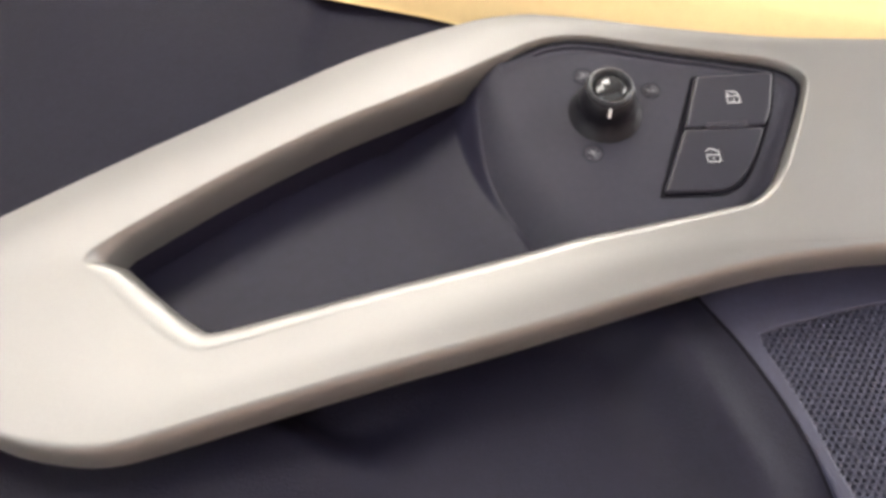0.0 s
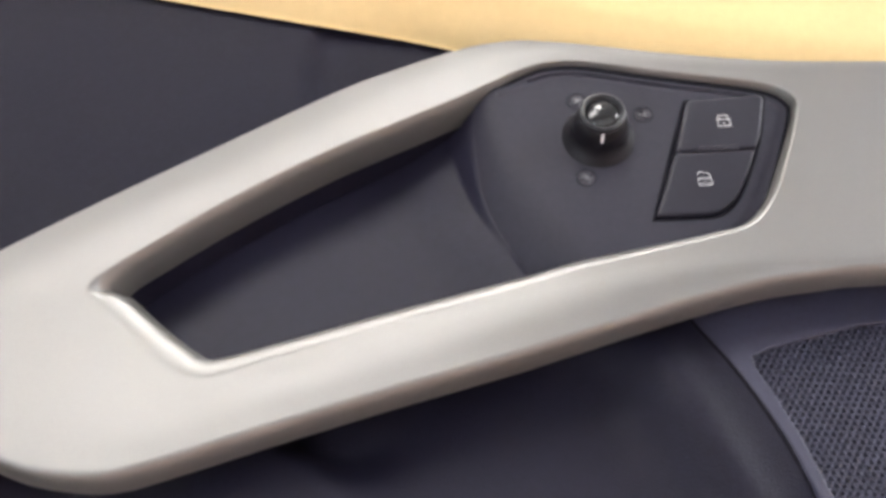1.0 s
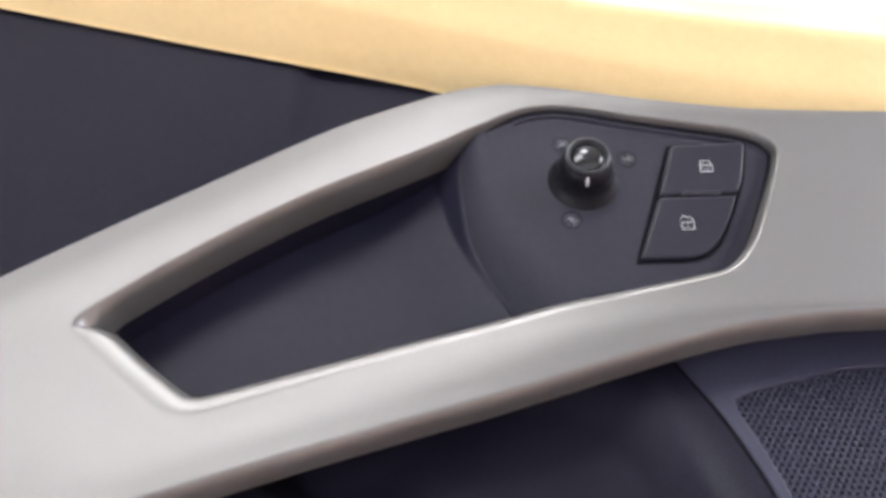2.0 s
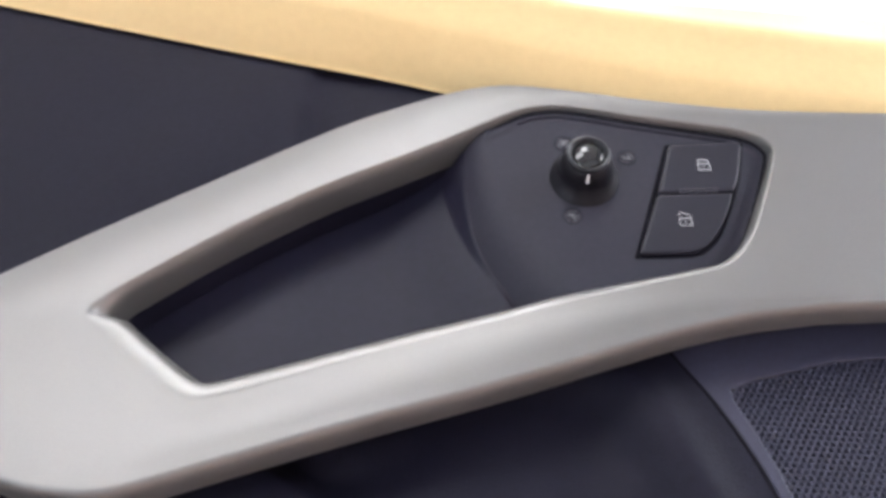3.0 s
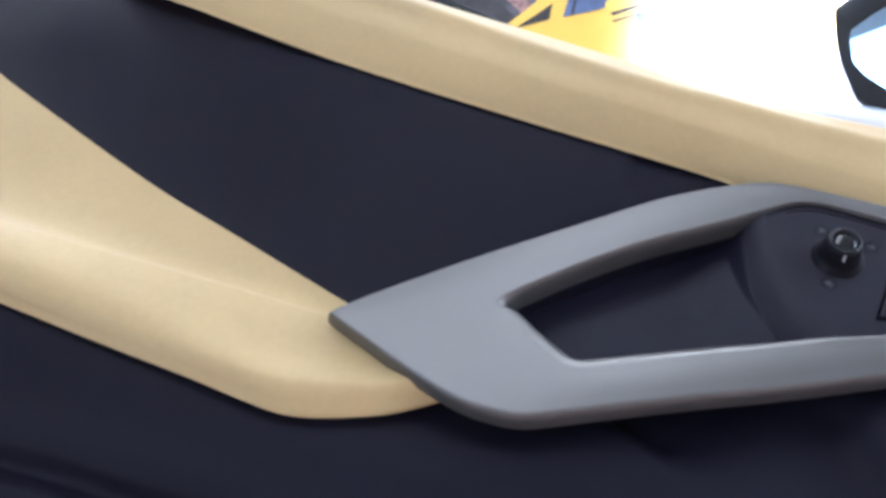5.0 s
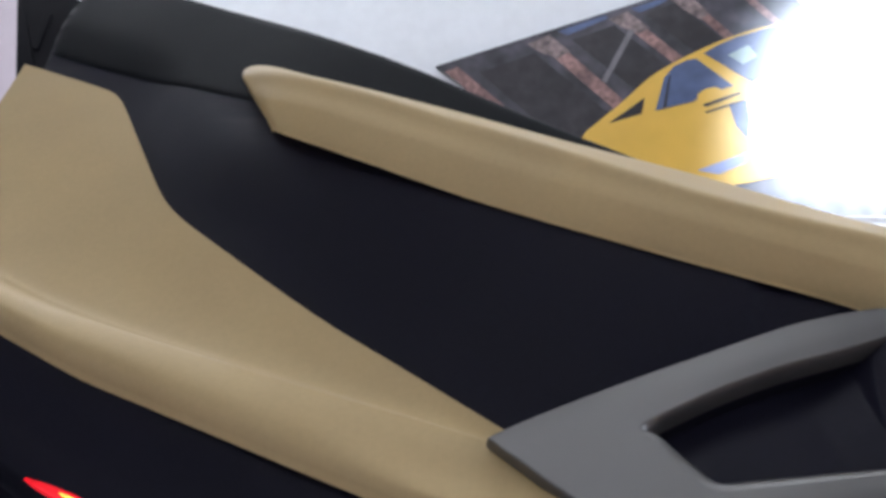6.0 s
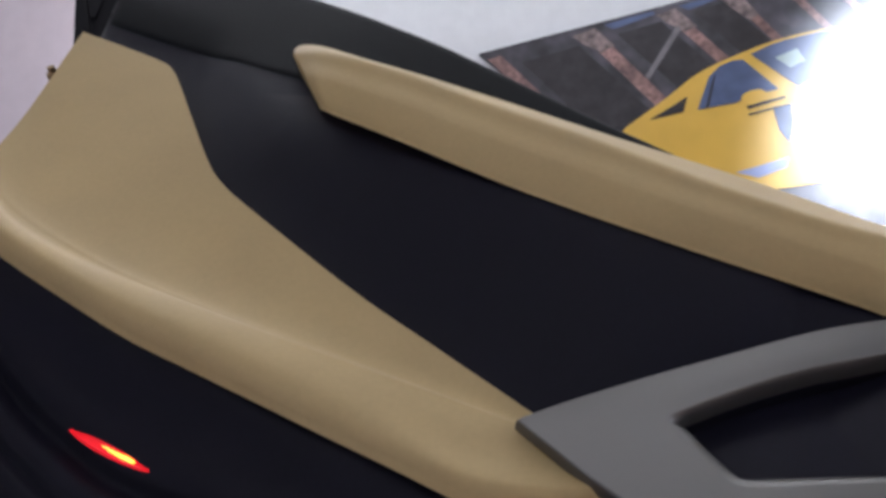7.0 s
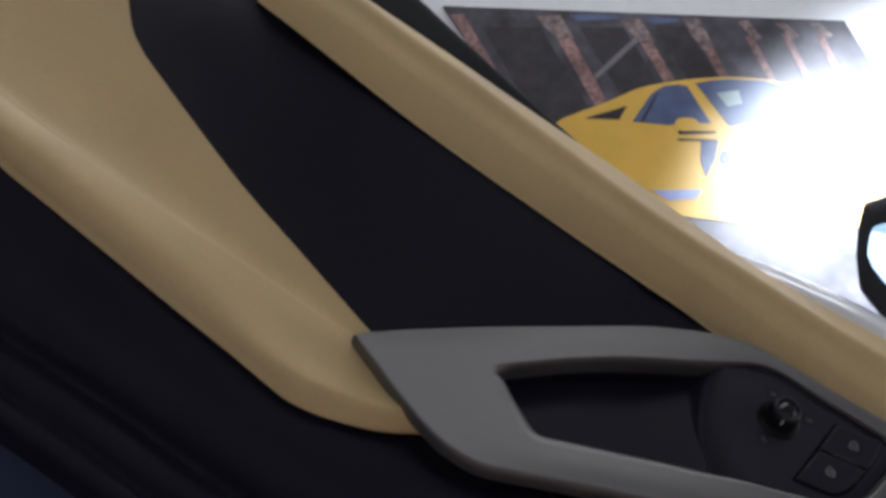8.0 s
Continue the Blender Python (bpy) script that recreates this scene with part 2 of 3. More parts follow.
for z in (1.55, 3.05):
    room_box("trim", -4.0, -1.45, WALL_Y - 0.026, WALL_Y - 0.02, z, z + 0.02, PINK, "narrow pale joint strip across the rose panel", "wall trim")


def window_wall(name, x0, x1, y0, y1, z0, z1, label):
    """A side wall with one window opening from y0 to y1 and z0 to z1."""
    bm = bmesh.new()
    for c0, c1, d0, d1 in ((-4.2, y0, 0.0, 4.6), (y1, WALL_Y, 0.0, 4.6), (y0, y1, 0.0, z0), (y0, y1, z1, 4.6)):
        add_box(bm, x0, x1, c0, c1, d0, d1)
    tagged(part(name, bm, DIM_WALL), label, "wall", kind="structure")


# frame and glowing panes for a window that never comes into view
def unseen_window(name, x, y0, y1, z0, z1, label):
    root = tagged(new(name), label, "window", kind="structure")
    root.location = (x, (y0 + y1) / 2, z0)
    w, h = (y1 - y0) / 2, z1 - z0
    bm = bmesh.new()
    for c0, c1, d0, d1 in ((-w, w, 0.0, 0.06), (-w, w, h - 0.06, h), (-w, -w + 0.06, 0.06, h - 0.06), (w - 0.06, w, 0.06, h - 0.06), (-0.03, 0.03, 0.06, h - 0.06)):
        add_box(bm, -0.03, 0.03, c0, c1, d0, d1)
    part("window_frame", bm, CEIL, root)
    for c0, c1 in ((-w + 0.06, -0.03), (0.03, w - 0.06)):
        bm = bmesh.new()
        add_box(bm, -0.004, 0.004, c0, c1, 0.06, h - 0.06)
        part("pane", bm, PANE_GLOW, root, "glowing pane of an unseen window")


# east opening is made only for the added window
window_wall("wall_east", 5.0, 5.15, -1.8, 1.2, 0.8, 2.6, "grey painted side wall with an added wide window")
unseen_window("unseen_window_1", 5.08, -1.8, 1.2, 0.8, 2.6, "unseen wide window added as a light source, white frame")
window_wall("wall_west", -4.15, -4.0, -4.0, -2.2, 1.2, 3.9, "grey painted side wall with an unseen tall window")
unseen_window("unseen_window_2", -4.08, -4.0, -2.2, 1.2, 3.9, "unseen tall daylight window with white frame")
room_box("wall_south", -4.0, 5.0, -4.35, -4.2, 0.0, 4.6, DIM_WALL, "grey painted wall behind the car", "wall")


# bodies for the ceiling lamps, none of which comes into view
def unseen_ceiling_light(x, y, sx, sy):
    root = tagged(new("unseen_ceiling_light"), "unseen flat white ceiling light panel in a dark frame", "ceiling light", "ceiling lights")
    root.location = (x, y, 4.6)
    bm = bmesh.new()
    add_box(bm, -sx / 2 - 0.04, sx / 2 + 0.04, -sy / 2 - 0.04, sy / 2 + 0.04, -0.08, 0.0)
    part("frame", bm, LAMP_BODY, root)
    bm = bmesh.new()
    add_box(bm, -sx / 2, sx / 2, -sy / 2, sy / 2, -0.09, -0.081)
    part("diffuser", bm, LAMP_FACE, root, "glowing white diffuser")


unseen_ceiling_light(*PANEL_A, 2.5, 1.2)
unseen_ceiling_light(*PANEL_B, 0.9, 0.7)
unseen_ceiling_light(*PANEL_C, 5.4, 0.8)


# ---- the picture on the wall ----
def flat(points, y, depth=0.0015):
    """A thin plate in the wall's plane: points of (x, z), its face at y."""
    bm = bmesh.new()
    a = [bm.verts.new((x, y, z)) for x, z in points]
    b = [bm.verts.new((x, y + depth, z)) for x, z in points]
    bm.faces.new(a)
    bm.faces.new(b)
    bridge(bm, a, b)
    return bm


def wall_picture():
    root = tagged(new("wall_picture"), "large slanted photo board of a yellow sports car", "picture")
    root.location = (0, WALL_Y, 0)
    part("board", flat([(0.0, 2.996), (1.648, 2.930), (2.40, 1.45), (0.95, 1.45)], -0.016, 0.016), P_DARK, root, "dark photo of a hall")
    y = -0.0175
    # bays between the pillars, then the pillars with their capitals
    for x0, x1 in ((0.16, 0.40), (0.56, 0.74), (0.87, 1.00)):
        part("bay", flat([(x0, 2.90), (x1, 2.90), (x1 + 0.20, 2.52), (x0 + 0.20, 2.52)], y + 0.0003), P_SHADE, root)
    for x0, z0, x1, z1, w in ((0.03, 2.955, 0.19, 2.66, 0.055), (0.465, 2.858, 0.625, 2.53, 0.058), (0.797, 2.848, 0.910, 2.63, 0.048), (1.066, 2.803, 1.130, 2.66, 0.036),
                              (1.235, 2.86, 1.325, 2.65, 0.030), (1.385, 2.87, 1.477, 2.63, 0.030), (1.525, 2.87, 1.600, 2.66, 0.030)):
        part("pillar", flat([(x0, z0), (x0 + w, z0 + 0.004), (x1 + w, z1), (x1, z1)], y), P_PILLAR, root)
    for x, z, w, h in ((0.386, 2.950, 0.095, 0.095), (0.730, 2.932, 0.080, 0.095), (0.983, 2.934, 0.068, 0.125), (1.205, 2.925, 0.045, 0.07), (1.362, 2.917, 0.040, 0.055), (1.503, 2.914, 0.038, 0.05)):
        part("capital", flat([(x, z), (x + w, z + 0.006), (x + w + 0.055, z - h), (x + w * 0.45 + 0.050, z - h - 0.012), (x + 0.030, z - h * 0.5)], y - 0.0008), P_STONE, root)
    for x0, x1, z in ((0.52, 0.725, 2.958), (0.825, 0.972, 2.944)):
        part("skylight", flat([(x0, z), (x1, z - 0.004), (x1, z - 0.020), (x0 + 0.03, z - 0.030)], y - 0.0004), P_BLUE, root)
    part("beam", flat([(0.789, 2.860), (0.806, 2.845), (0.622, 2.672), (0.610, 2.690)], y - 0.001), P_GREY, root)
    part("car_body", flat([(p[0], p[1]) for p in spline([(0.455, 2.487), (0.54, 2.528), (0.64, 2.566), (0.72, 2.602), (0.79, 2.632), (0.886, 2.655), (1.03, 2.674), (1.15, 2.680), (1.30, 2.670), (1.40, 2.645), (1.50, 2.600),
         (1.62, 2.52), (1.80, 2.44), (1.95, 2.30), (1.95, 2.12), (1.70, 2.06), (1.10, 2.08), (0.70, 2.16), (0.50, 2.30), (0.44, 2.42)], 4, True)], y - 0.003), P_YELLOW, root, "yellow car body in the photo")
    g = y - 0.005
    part("side_window", flat([(0.757, 2.490), (0.800, 2.552), (0.838, 2.608), (0.890, 2.641), (0.948, 2.648), (0.984, 2.640), (1.070, 2.482), (0.968, 2.487), (0.902, 2.475)], g), P_BLUE, root)
    part("window_post", flat([(0.786, 2.486), (0.800, 2.486), (0.868, 2.612), (0.856, 2.606)], g - 0.0006), P_BLACK, root)
    part("quarter_window", flat([(0.568, 2.504), (0.668, 2.534), (0.738, 2.556), (0.704, 2.498)], g), P_BLACK, root)
    part("windscreen", flat([(1.018, 2.652), (1.090, 2.666), (1.158, 2.671), (1.295, 2.664), (1.400, 2.638), (1.455, 2.592), (1.360, 2.520), (1.290, 2.496), (1.142, 2.470)], g), P_BLUE, root)
    part("sticker", flat([(1.10, 2.610), (1.19, 2.622), (1.20, 2.565), (1.14, 2.553)], g - 0.001), P_PALE, root)
    part("wing_mirror", flat([(p[0], p[1]) for p in spline([(0.928, 2.490), (0.960, 2.505), (1.005, 2.500), (1.024, 2.472), (1.008, 2.452), (0.936, 2.452)], 4, True)], g - 0.002), P_YELLOW, root)
    part("mirror_shadow", flat([(0.935, 2.450), (1.085, 2.448), (1.085, 2.440), (0.940, 2.436)], g - 0.001), P_BLACK, root)
    part("door_crease", flat([(0.93, 2.418), (1.090, 2.414), (1.090, 2.408), (0.935, 2.410)], g - 0.001), P_BLACK, root)
    part("air_intake", flat([(1.026, 2.418), (1.094, 2.410), (1.075, 2.330), (1.036, 2.258), (1.018, 2.322)], g - 0.0005), P_BLUE, root)
    part("headlamp", flat([(p[0], p[1]) for p in spline([(1.104, 2.366), (1.140, 2.355), (1.134, 2.316), (1.092, 2.318)], 4, True)], g - 0.0005), P_BLUE, root)
    part("body_shade", flat([(0.815, 2.205), (1.015, 2.208), (0.995, 2.172), (0.885, 2.162)], g - 0.0005), P_MIST, root)
    return root


wall_picture()


# ---- the car door ----
door = tagged(new("car_door"), "raised car door with tan and black trim", "car door")
door.matrix_world = DOOR

trim_outer = [
    [(-0.0912, -0.0288), (-0.0900, -0.0262), (-0.0815, -0.0180), (-0.060, 0.0005), (-0.016, 0.0355), (0.026, 0.067), (0.072, 0.101), (0.097, 0.116), (0.123, 0.129), (0.137, 0.1335), (0.151, 0.1355)],
    [(0.151, 0.1355), (0.177, 0.1335), (0.204, 0.130), (0.230, 0.1275), (0.256, 0.126), (0.300, 0.127), (0.360, 0.130), (0.418, 0.134)],
    [(0.418, 0.134), (0.425, 0.125), (0.425, 0.035), (0.418, 0.026)],
    [(0.418, 0.026), (0.340, 0.0255), (0.274, 0.0198), (0.255, 0.0165), (0.237, 0.0126), (0.214, 0.0049), (0.192, -0.0038), (0.150, -0.0209), (0.109, -0.0363), (0.071, -0.0512), (0.038, -0.0645), (0.024, -0.0688)],
    [(0.024, -0.0688), (0.008, -0.0690), (-0.010, -0.0658), (-0.040, -0.0540), (-0.065, -0.0418), (-0.0885, -0.0305), (-0.0912, -0.0288)],
]
trim_inner = [
    [(-0.001, 0.001), (0.001, 0.0045), (0.013, 0.016), (0.033, 0.034), (0.054, 0.051), (0.076, 0.067), (0.100, 0.082), (0.124, 0.097), (0.150, 0.1145), (0.163, 0.1195)],
    [(0.163, 0.1195), (0.177, 0.1200), (0.203, 0.116), (0.230, 0.1125), (0.249, 0.1095)],
    [(0.249, 0.1095), (0.2575, 0.1045), (0.2585, 0.096), (0.2495, 0.068), (0.243, 0.052), (0.235, 0.0405)],
    [(0.235, 0.0405), (0.224, 0.0345), (0.195, 0.0250), (0.172, 0.0175), (0.150, 0.0085), (0.107, -0.008), (0.066, -0.0245), (0.052, -0.0300), (0.045, -0.0312)],
    [(0.045, -0.0312), (0.037, -0.0290), (0.021, -0.0180), (0.006, -0.0060), (-0.0005, -0.0012), (-0.001, 0.001)],
]
COUNTS = (60, 40, 24, 64, 30)
OUTER = anchored(trim_outer, COUNTS)
INNER = anchored(trim_inner, COUNTS)
wide = []
for seg, (a, b) in zip(COUNTS, ((0.0018, 0.0010), (0.0006, 0.0004), (0.0004, 0.0016), (0.0046, 0.0100), (0.0106, 0.0092))):
    wide += [a + (b - a) * k / seg for k in range(seg)]
lean = []
for seg, (a, b) in zip(COUNTS, ((0.0008, 0.0006), (0.0005, 0.0004), (0.0004, 0.0016), (0.0020, 0.0024), (0.0024, 0.0005))):
    lean += [a + (b - a) * k / seg for k in range(seg)]
LEAN = [sum(lean[(k + m) % len(lean)] for m in range(-4, 5)) / 9 for k in range(len(lean))]
DRAFT = [sum(wide[(k + m) % len(wide)] for m in range(-4, 5)) / 9 for k in range(len(wide))]
part("handle_trim", framed(OUTER, INNER, 0.0, 0.0155, 0.0015, 0.0014, crown=0.0006, draft=DRAFT, lean=LEAN), SILVER, door, "satin silver grip frame")

# the dark bowl behind the frame: grip recess, rounded end and switch plate in one skin
bowl_edge = curve([(-0.05, 0.215), (-0.02, 0.191), (0.01, 0.168), (0.0268, 0.1560), (0.0365, 0.1488), (0.0463, 0.1422), (0.0587, 0.1365), (0.075, 0.1330), (0.0953, 0.1305), (0.12, 0.1285), (0.15, 0.127)])

def plate_y(z):
    """The switch plate leans back towards its foot."""
    return 0.0022 + (0.115 - min(0.13, max(0.02, z))) * 0.12


def bowl_y(x, z):
    e = bowl_edge(z)
    y = plate_y(z)
    low = ease(0.100, 0.040, z)
    y += (0.0050 + 0.0040 * low) * (1 - min(1.0, max(0.0, (x - e) / (0.010 + 0.014 * low)))) ** 2
    return y + (0.0205 + 0.0085 * ease(e, e - 0.045, x) - y) * ease(e - 0.0004 + 0.0016 * (1 - low), e - 0.0038 - 0.0085 * (1 - low), x)


def bowl_skin(plate_side):
    """The plate with its rolled lip, or the deep grip recess beyond the lip."""
    rows = []
    for j in range(131):
        z = -0.045 + 0.175 * j / 130
        e = bowl_edge(z) - 0.0008
        if plate_side:
            xs = [e + (0.272 - e) * (i / 130) ** 1.25 for i in range(131)]
        else:
            xs = [e + (-0.014 - e) * (i / 130) ** 1.8 for i in range(131)]
        rows.append([(x, bowl_y(x, z), z) for x in xs])
    bm = sheet(rows)
    reach = inset(INNER, -0.006)
    bmesh.ops.delete(bm, geom=[f for f in bm.faces if not inside(f.calc_center_median().x, f.calc_center_median().z, reach)], context="FACES")
    for v in bm.verts:
        if v.co.x > 0.140:
            p = Vector((v.co.x, v.co.z))
            gap = min((p - q).length for q in INNER)
            v.co.y += 0.0007 * (ease(0.0065, 0.0040, gap) if inside(p.x, p.y, INNER) else 1)
    return bm


part("switch_plate", bowl_skin(True), PLATE, door, "dark violet-grey switch plate with a rolled lip")
part("grip_bowl", bowl_skin(False), CUP, door, "dark moulded grip recess")
# dark ribbon along the opening, paints the shaded gap between frame and plate
bm = bmesh.new()
run = [k for k in range(len(INNER)) if INNER[k].x > 0.128]
a = [bm.verts.new((INNER[k].x, plate_y(INNER[k].y) + 0.0006, INNER[k].y)) for k in run]
narrow = inset(INNER, [0.0017 * ease(0.128, 0.150, p.x) for p in INNER])
b = [bm.verts.new((narrow[k].x, plate_y(narrow[k].y) + 0.0006, narrow[k].y)) for k in run]
c = [bm.verts.new((narrow[k].x, plate_y(narrow[k].y) + 0.0030, narrow[k].y)) for k in run]
for k in range(len(run) - 1):
    if run[k + 1] == run[k] + 1:
        bm.faces.new((a[k], a[k + 1], b[k + 1], b[k]))
        bm.faces.new((b[k], b[k + 1], c[k + 1], c[k]))
part("plate_gap_shade", bm, GAP, door, "dark strip for the shaded gap round the switch plate")
bm = bmesh.new()
beads = [inset(INNER, d) for d in (0.0030, 0.0034, 0.0039, 0.0044, 0.0048)]
run = [k for k in range(len(INNER)) if INNER[k].x > 0.150 and INNER[k].y > 0.1085]
rows = [[bm.verts.new((lp[k].x, plate_y(lp[k].y) - h, lp[k].y)) for lp, h in zip(beads, (-0.0010, 0.0002, 0.0005, 0.0002, -0.0010))] for k in run]
for k in range(len(run) - 1):
    if run[k + 1] == run[k] + 1:
        for m in range(4):
            bm.faces.new((rows[k][m], rows[k][m + 1], rows[k + 1][m + 1], rows[k + 1][m]))
part("plate_bead", bm, PLATE, door, "raised bead round the switch plate")
bm = bmesh.new()
lip = inset(INNER, [d - 0.0005 for d in DRAFT])
bridge(bm, put_loop(bm, lip, 0.0152), put_loop(bm, inset(INNER, -0.001), 0.034))
part("grip_wall", bm, CUP, door)

# switches: all seated on the leaning plate, depths given from its face
def seated(bm):
    for v in bm.verts:
        v.co.y += plate_y(v.co.z)
    return bm


def strokes(lines, x, z, y, width):
    """Printed line work: thin raised ribbons along polylines of (x, z)."""
    bm = bmesh.new()
    for line in lines:
        pts = [Vector(p) for p in line]
        for a, b in zip(pts, pts[1:]):
            d = (b - a).normalized() * width / 2
            n = Vector((-d.y, d.x))
            quad = [bm.verts.new((x + q.x, y, z + q.y)) for q in (a - d + n, b + d + n, b + d - n, a - d - n)]
            base = [bm.verts.new((v.co.x, y + 0.0002, v.co.z)) for v in quad]
            bm.faces.new(quad)
            bridge(bm, quad, base)
    return bm


def outline(points, r=0.002, per=5):
    """A polygon with its corners rounded off: points of (x, z) or (x, z, radius)."""
    out, n = [], len(points)
    for i in range(n):
        p = Vector(points[i][:2])
        k = points[i][2] if len(points[i]) > 2 else r
        a, b = Vector(points[i - 1][:2]) - p, Vector(points[(i + 1) % n][:2]) - p
        a, b = p + a.normalized() * min(k, a.length * 0.45), p + b.normalized() * min(k, b.length * 0.45)
        for j in range(per + 1):
            t = j / per
            out.append(a * (1 - t) ** 2 + p * 2 * t * (1 - t) + b * t * t)
    return out


KX, KZ = 0.1812, 0.0838
# flush near-black ring paints the soft shade round the knob's foot
part("knob_foot_shade", seated(turned([(0.0168, 0.0003), (0.0164, 0.0001), (0.0158, 0.0002), (0.0152, 0.0012)], (KX, KZ), 40, False)), GAP, door)
knob = part("mirror_knob", seated(turned([(0.0150, 0.0012), (0.0148, 0.0003), (0.0139, -0.0008), (0.0125, -0.0021), (0.0115, -0.0036), (0.0110, -0.0052), (0.0108, -0.0064), (0.0109, -0.0072), (0.0105, -0.0094), (0.0099, -0.0118), (0.0091, -0.0130), (0.0085, -0.0133)], (KX, KZ), 40)), KNOB, door, "black mirror adjuster knob")
part("knob_ring", seated(turned([(0.0091, -0.0124), (0.0093, -0.0136), (0.0090, -0.0145), (0.0081, -0.0150), (0.0072, -0.0144), (0.0067, -0.0130)], (KX, KZ), 40, False)), RING, knob, "dark grey ring")
part("knob_cap", seated(turned([(0.0068, -0.0130), (0.0064, -0.0137), (0.0052, -0.0144), (0.0030, -0.0149), (0.0004, -0.0151)], (KX, KZ), 32)), GLOSS, knob, "domed gloss black cap")
rows = [[(KX - w, y, KZ - r), (KX + w, y, KZ - r)] for r, y, w in ((0.00930, -0.0131, 0.00045), (0.01002, -0.0118, 0.0005), (0.01065, -0.0094, 0.0005))]
part("pointer", seated(sheet(rows)), WHITE, knob, "white pointer line")
for x, z, lines in ((0.1725, 0.1015, [[(-0.001, -0.001), (0.0012, 0.0002), (-0.0004, 0.0012)]]), (0.1995, 0.0955, [[(-0.0016, 0.0002), (0.0014, -0.0008), (0.0004, 0.0012)]]),
                    (0.1762, 0.0645, [[(-0.0016, 0.0), (-0.0008, 0.001), (0.0008, 0.0006), (-0.0004, -0.0004), (0.0008, -0.0010), (0.0018, -0.0002)]])):
    dial = part("position_mark", seated(turned([(0.0040, 0.0004), (0.0039, -0.0001), (0.0036, -0.0001), (0.0035, 0.0003)], (x, z), 20, False)), GAP, door)
    part("mark_face", seated(turned([(0.0036, 0.0001), (0.0033, 0.0), (0.0002, 0.0)], (x, z), 20)), GREY_PRINT, dial)
    part("mark_symbol", seated(strokes(lines, x, z, -0.0002, 0.0004)), PALE_PRINT, dial)

FRAME = outline([(0.2160, 0.1032, 0.0012), (0.2496, 0.1074, 0.003), (0.2463, 0.0870, 0.004), (0.2402, 0.0690, 0.006), (0.2345, 0.0555, 0.008), (0.2265, 0.0478, 0.006), (0.2005, 0.0456, 0.0012)])
# no recess: near-black slab behind the buttons paints the shade in their gaps
part("switch_gap_shade", seated(slab(FRAME, -0.0002, 0.004, 0.0002)), GAP, door)
UPPER = outline([(0.2172, 0.1018, 0.0016), (0.2484, 0.1058, 0.003), (0.2452, 0.0868, 0.003), (0.2424, 0.0796, 0.0016), (0.2112, 0.0766, 0.0016)])
LOWER = outline([(0.2109, 0.0757, 0.0016), (0.2420, 0.0787, 0.0016), (0.2388, 0.0690, 0.004), (0.2335, 0.0568, 0.008), (0.2258, 0.0490, 0.006), (0.2020, 0.0470, 0.0016)])


def button(outline, y0):
    """A rubber button with softly rounded edges and a faintly raised face."""
    bm = bmesh.new()
    mid = sum(outline, Vector((0, 0))) / len(outline)
    rings = [put_loop(bm, [p.lerp(mid, t) for p in outline], y0 + y) for t, y in ((0.0, 0.0045), (0.0, 0.0010), (0.012, 0.0004), (0.04, 0.00008), (0.09, 0.0))]
    for a, b in zip(rings, rings[1:]):
        bridge(bm, a, b)
    bm.faces.new(rings[-1])
    bm.faces.new(rings[0])
    return seated(bm)


up = part("lock_button", button(UPPER, -0.0019), BUTTON, door, "dark rubber lock button")
down = part("unlock_button", button(LOWER, -0.0019), BUTTON, door, "dark rubber unlock button")
rib = outline([(0.2195, 0.0764, 0.0006), (0.2200, 0.0792, 0.0006), (0.2352, 0.0807, 0.0006), (0.2362, 0.0779, 0.0006)])
part("button_rib", seated(slab(rib, -0.0021, 0.003, 0.0006)), BUTTON, door)
body = [(-0.0024, 0.0002), (0.0024, 0.0006), (0.0027, -0.0025), (-0.0021, -0.0029), (-0.0024, 0.0002)]
hole = [(0.0001, -0.0008), (0.0002, -0.0017)]
part("lock_symbol", seated(strokes([body, hole, [(-0.0020, 0.0003), (-0.0022, 0.0020), (-0.0017, 0.0024), (0.0012, 0.0026), (0.0018, 0.0022), (0.0019, 0.0005)]], 0.2310, 0.0920, -0.00212, 0.00021)), WHITE, up)
part("unlock_symbol", seated(strokes([body, hole, [(-0.0025, 0.0020), (-0.0014, 0.0033), (0.0022, 0.0022), (0.0024, 0.0005)]], 0.2212, 0.0640, -0.00212, 0.00021)), WHITE, down)

# ---- door card: one dark skin with its relief ----
rear = curve([(-0.50, -0.56), (-0.30, -0.58), (-0.05, -0.635), (0.08, -0.68), (0.20, -0.728), (0.363, -0.79), (0.48, -0.838), (0.60, -0.875)])
crest = [(-0.90, 0.613), (-0.79, 0.605), (-0.568, 0.535), (-0.376, 0.463), (-0.222, 0.401), (-0.118, 0.357), (0.0, 0.302), (0.10, 0.262), (0.30, 0.205), (0.55, 0.15)]
crest_z = curve(crest)


pod_edge = curve([(-0.5, 0.285), (-0.160, 0.275), (-0.110, 0.265), (-0.057, 0.251), (-0.042, 0.246), (-0.025, 0.238), (-0.007, 0.228), (0.0095, 0.2165), (0.0235, 0.2080), (0.05, 0.19), (0.60, 0.19)])


arm_line = curve([(-0.79, 0.362), (-0.612, 0.307), (-0.542, 0.241), (-0.468, 0.17), (-0.379, 0.116), (-0.253, 0.057), (-0.068, -0.016), (0.0, -0.01), (0.15, 0.05), (0.55, 0.03)])
pad_z = curve([(-0.9, 0.36), (-0.388, 0.251), (-0.285, 0.221), (-0.157, 0.185), (-0.015, 0.158), (0.05, 0.1475), (0.113, 0.140), (0.20, 0.122), (0.55, 0.095)])
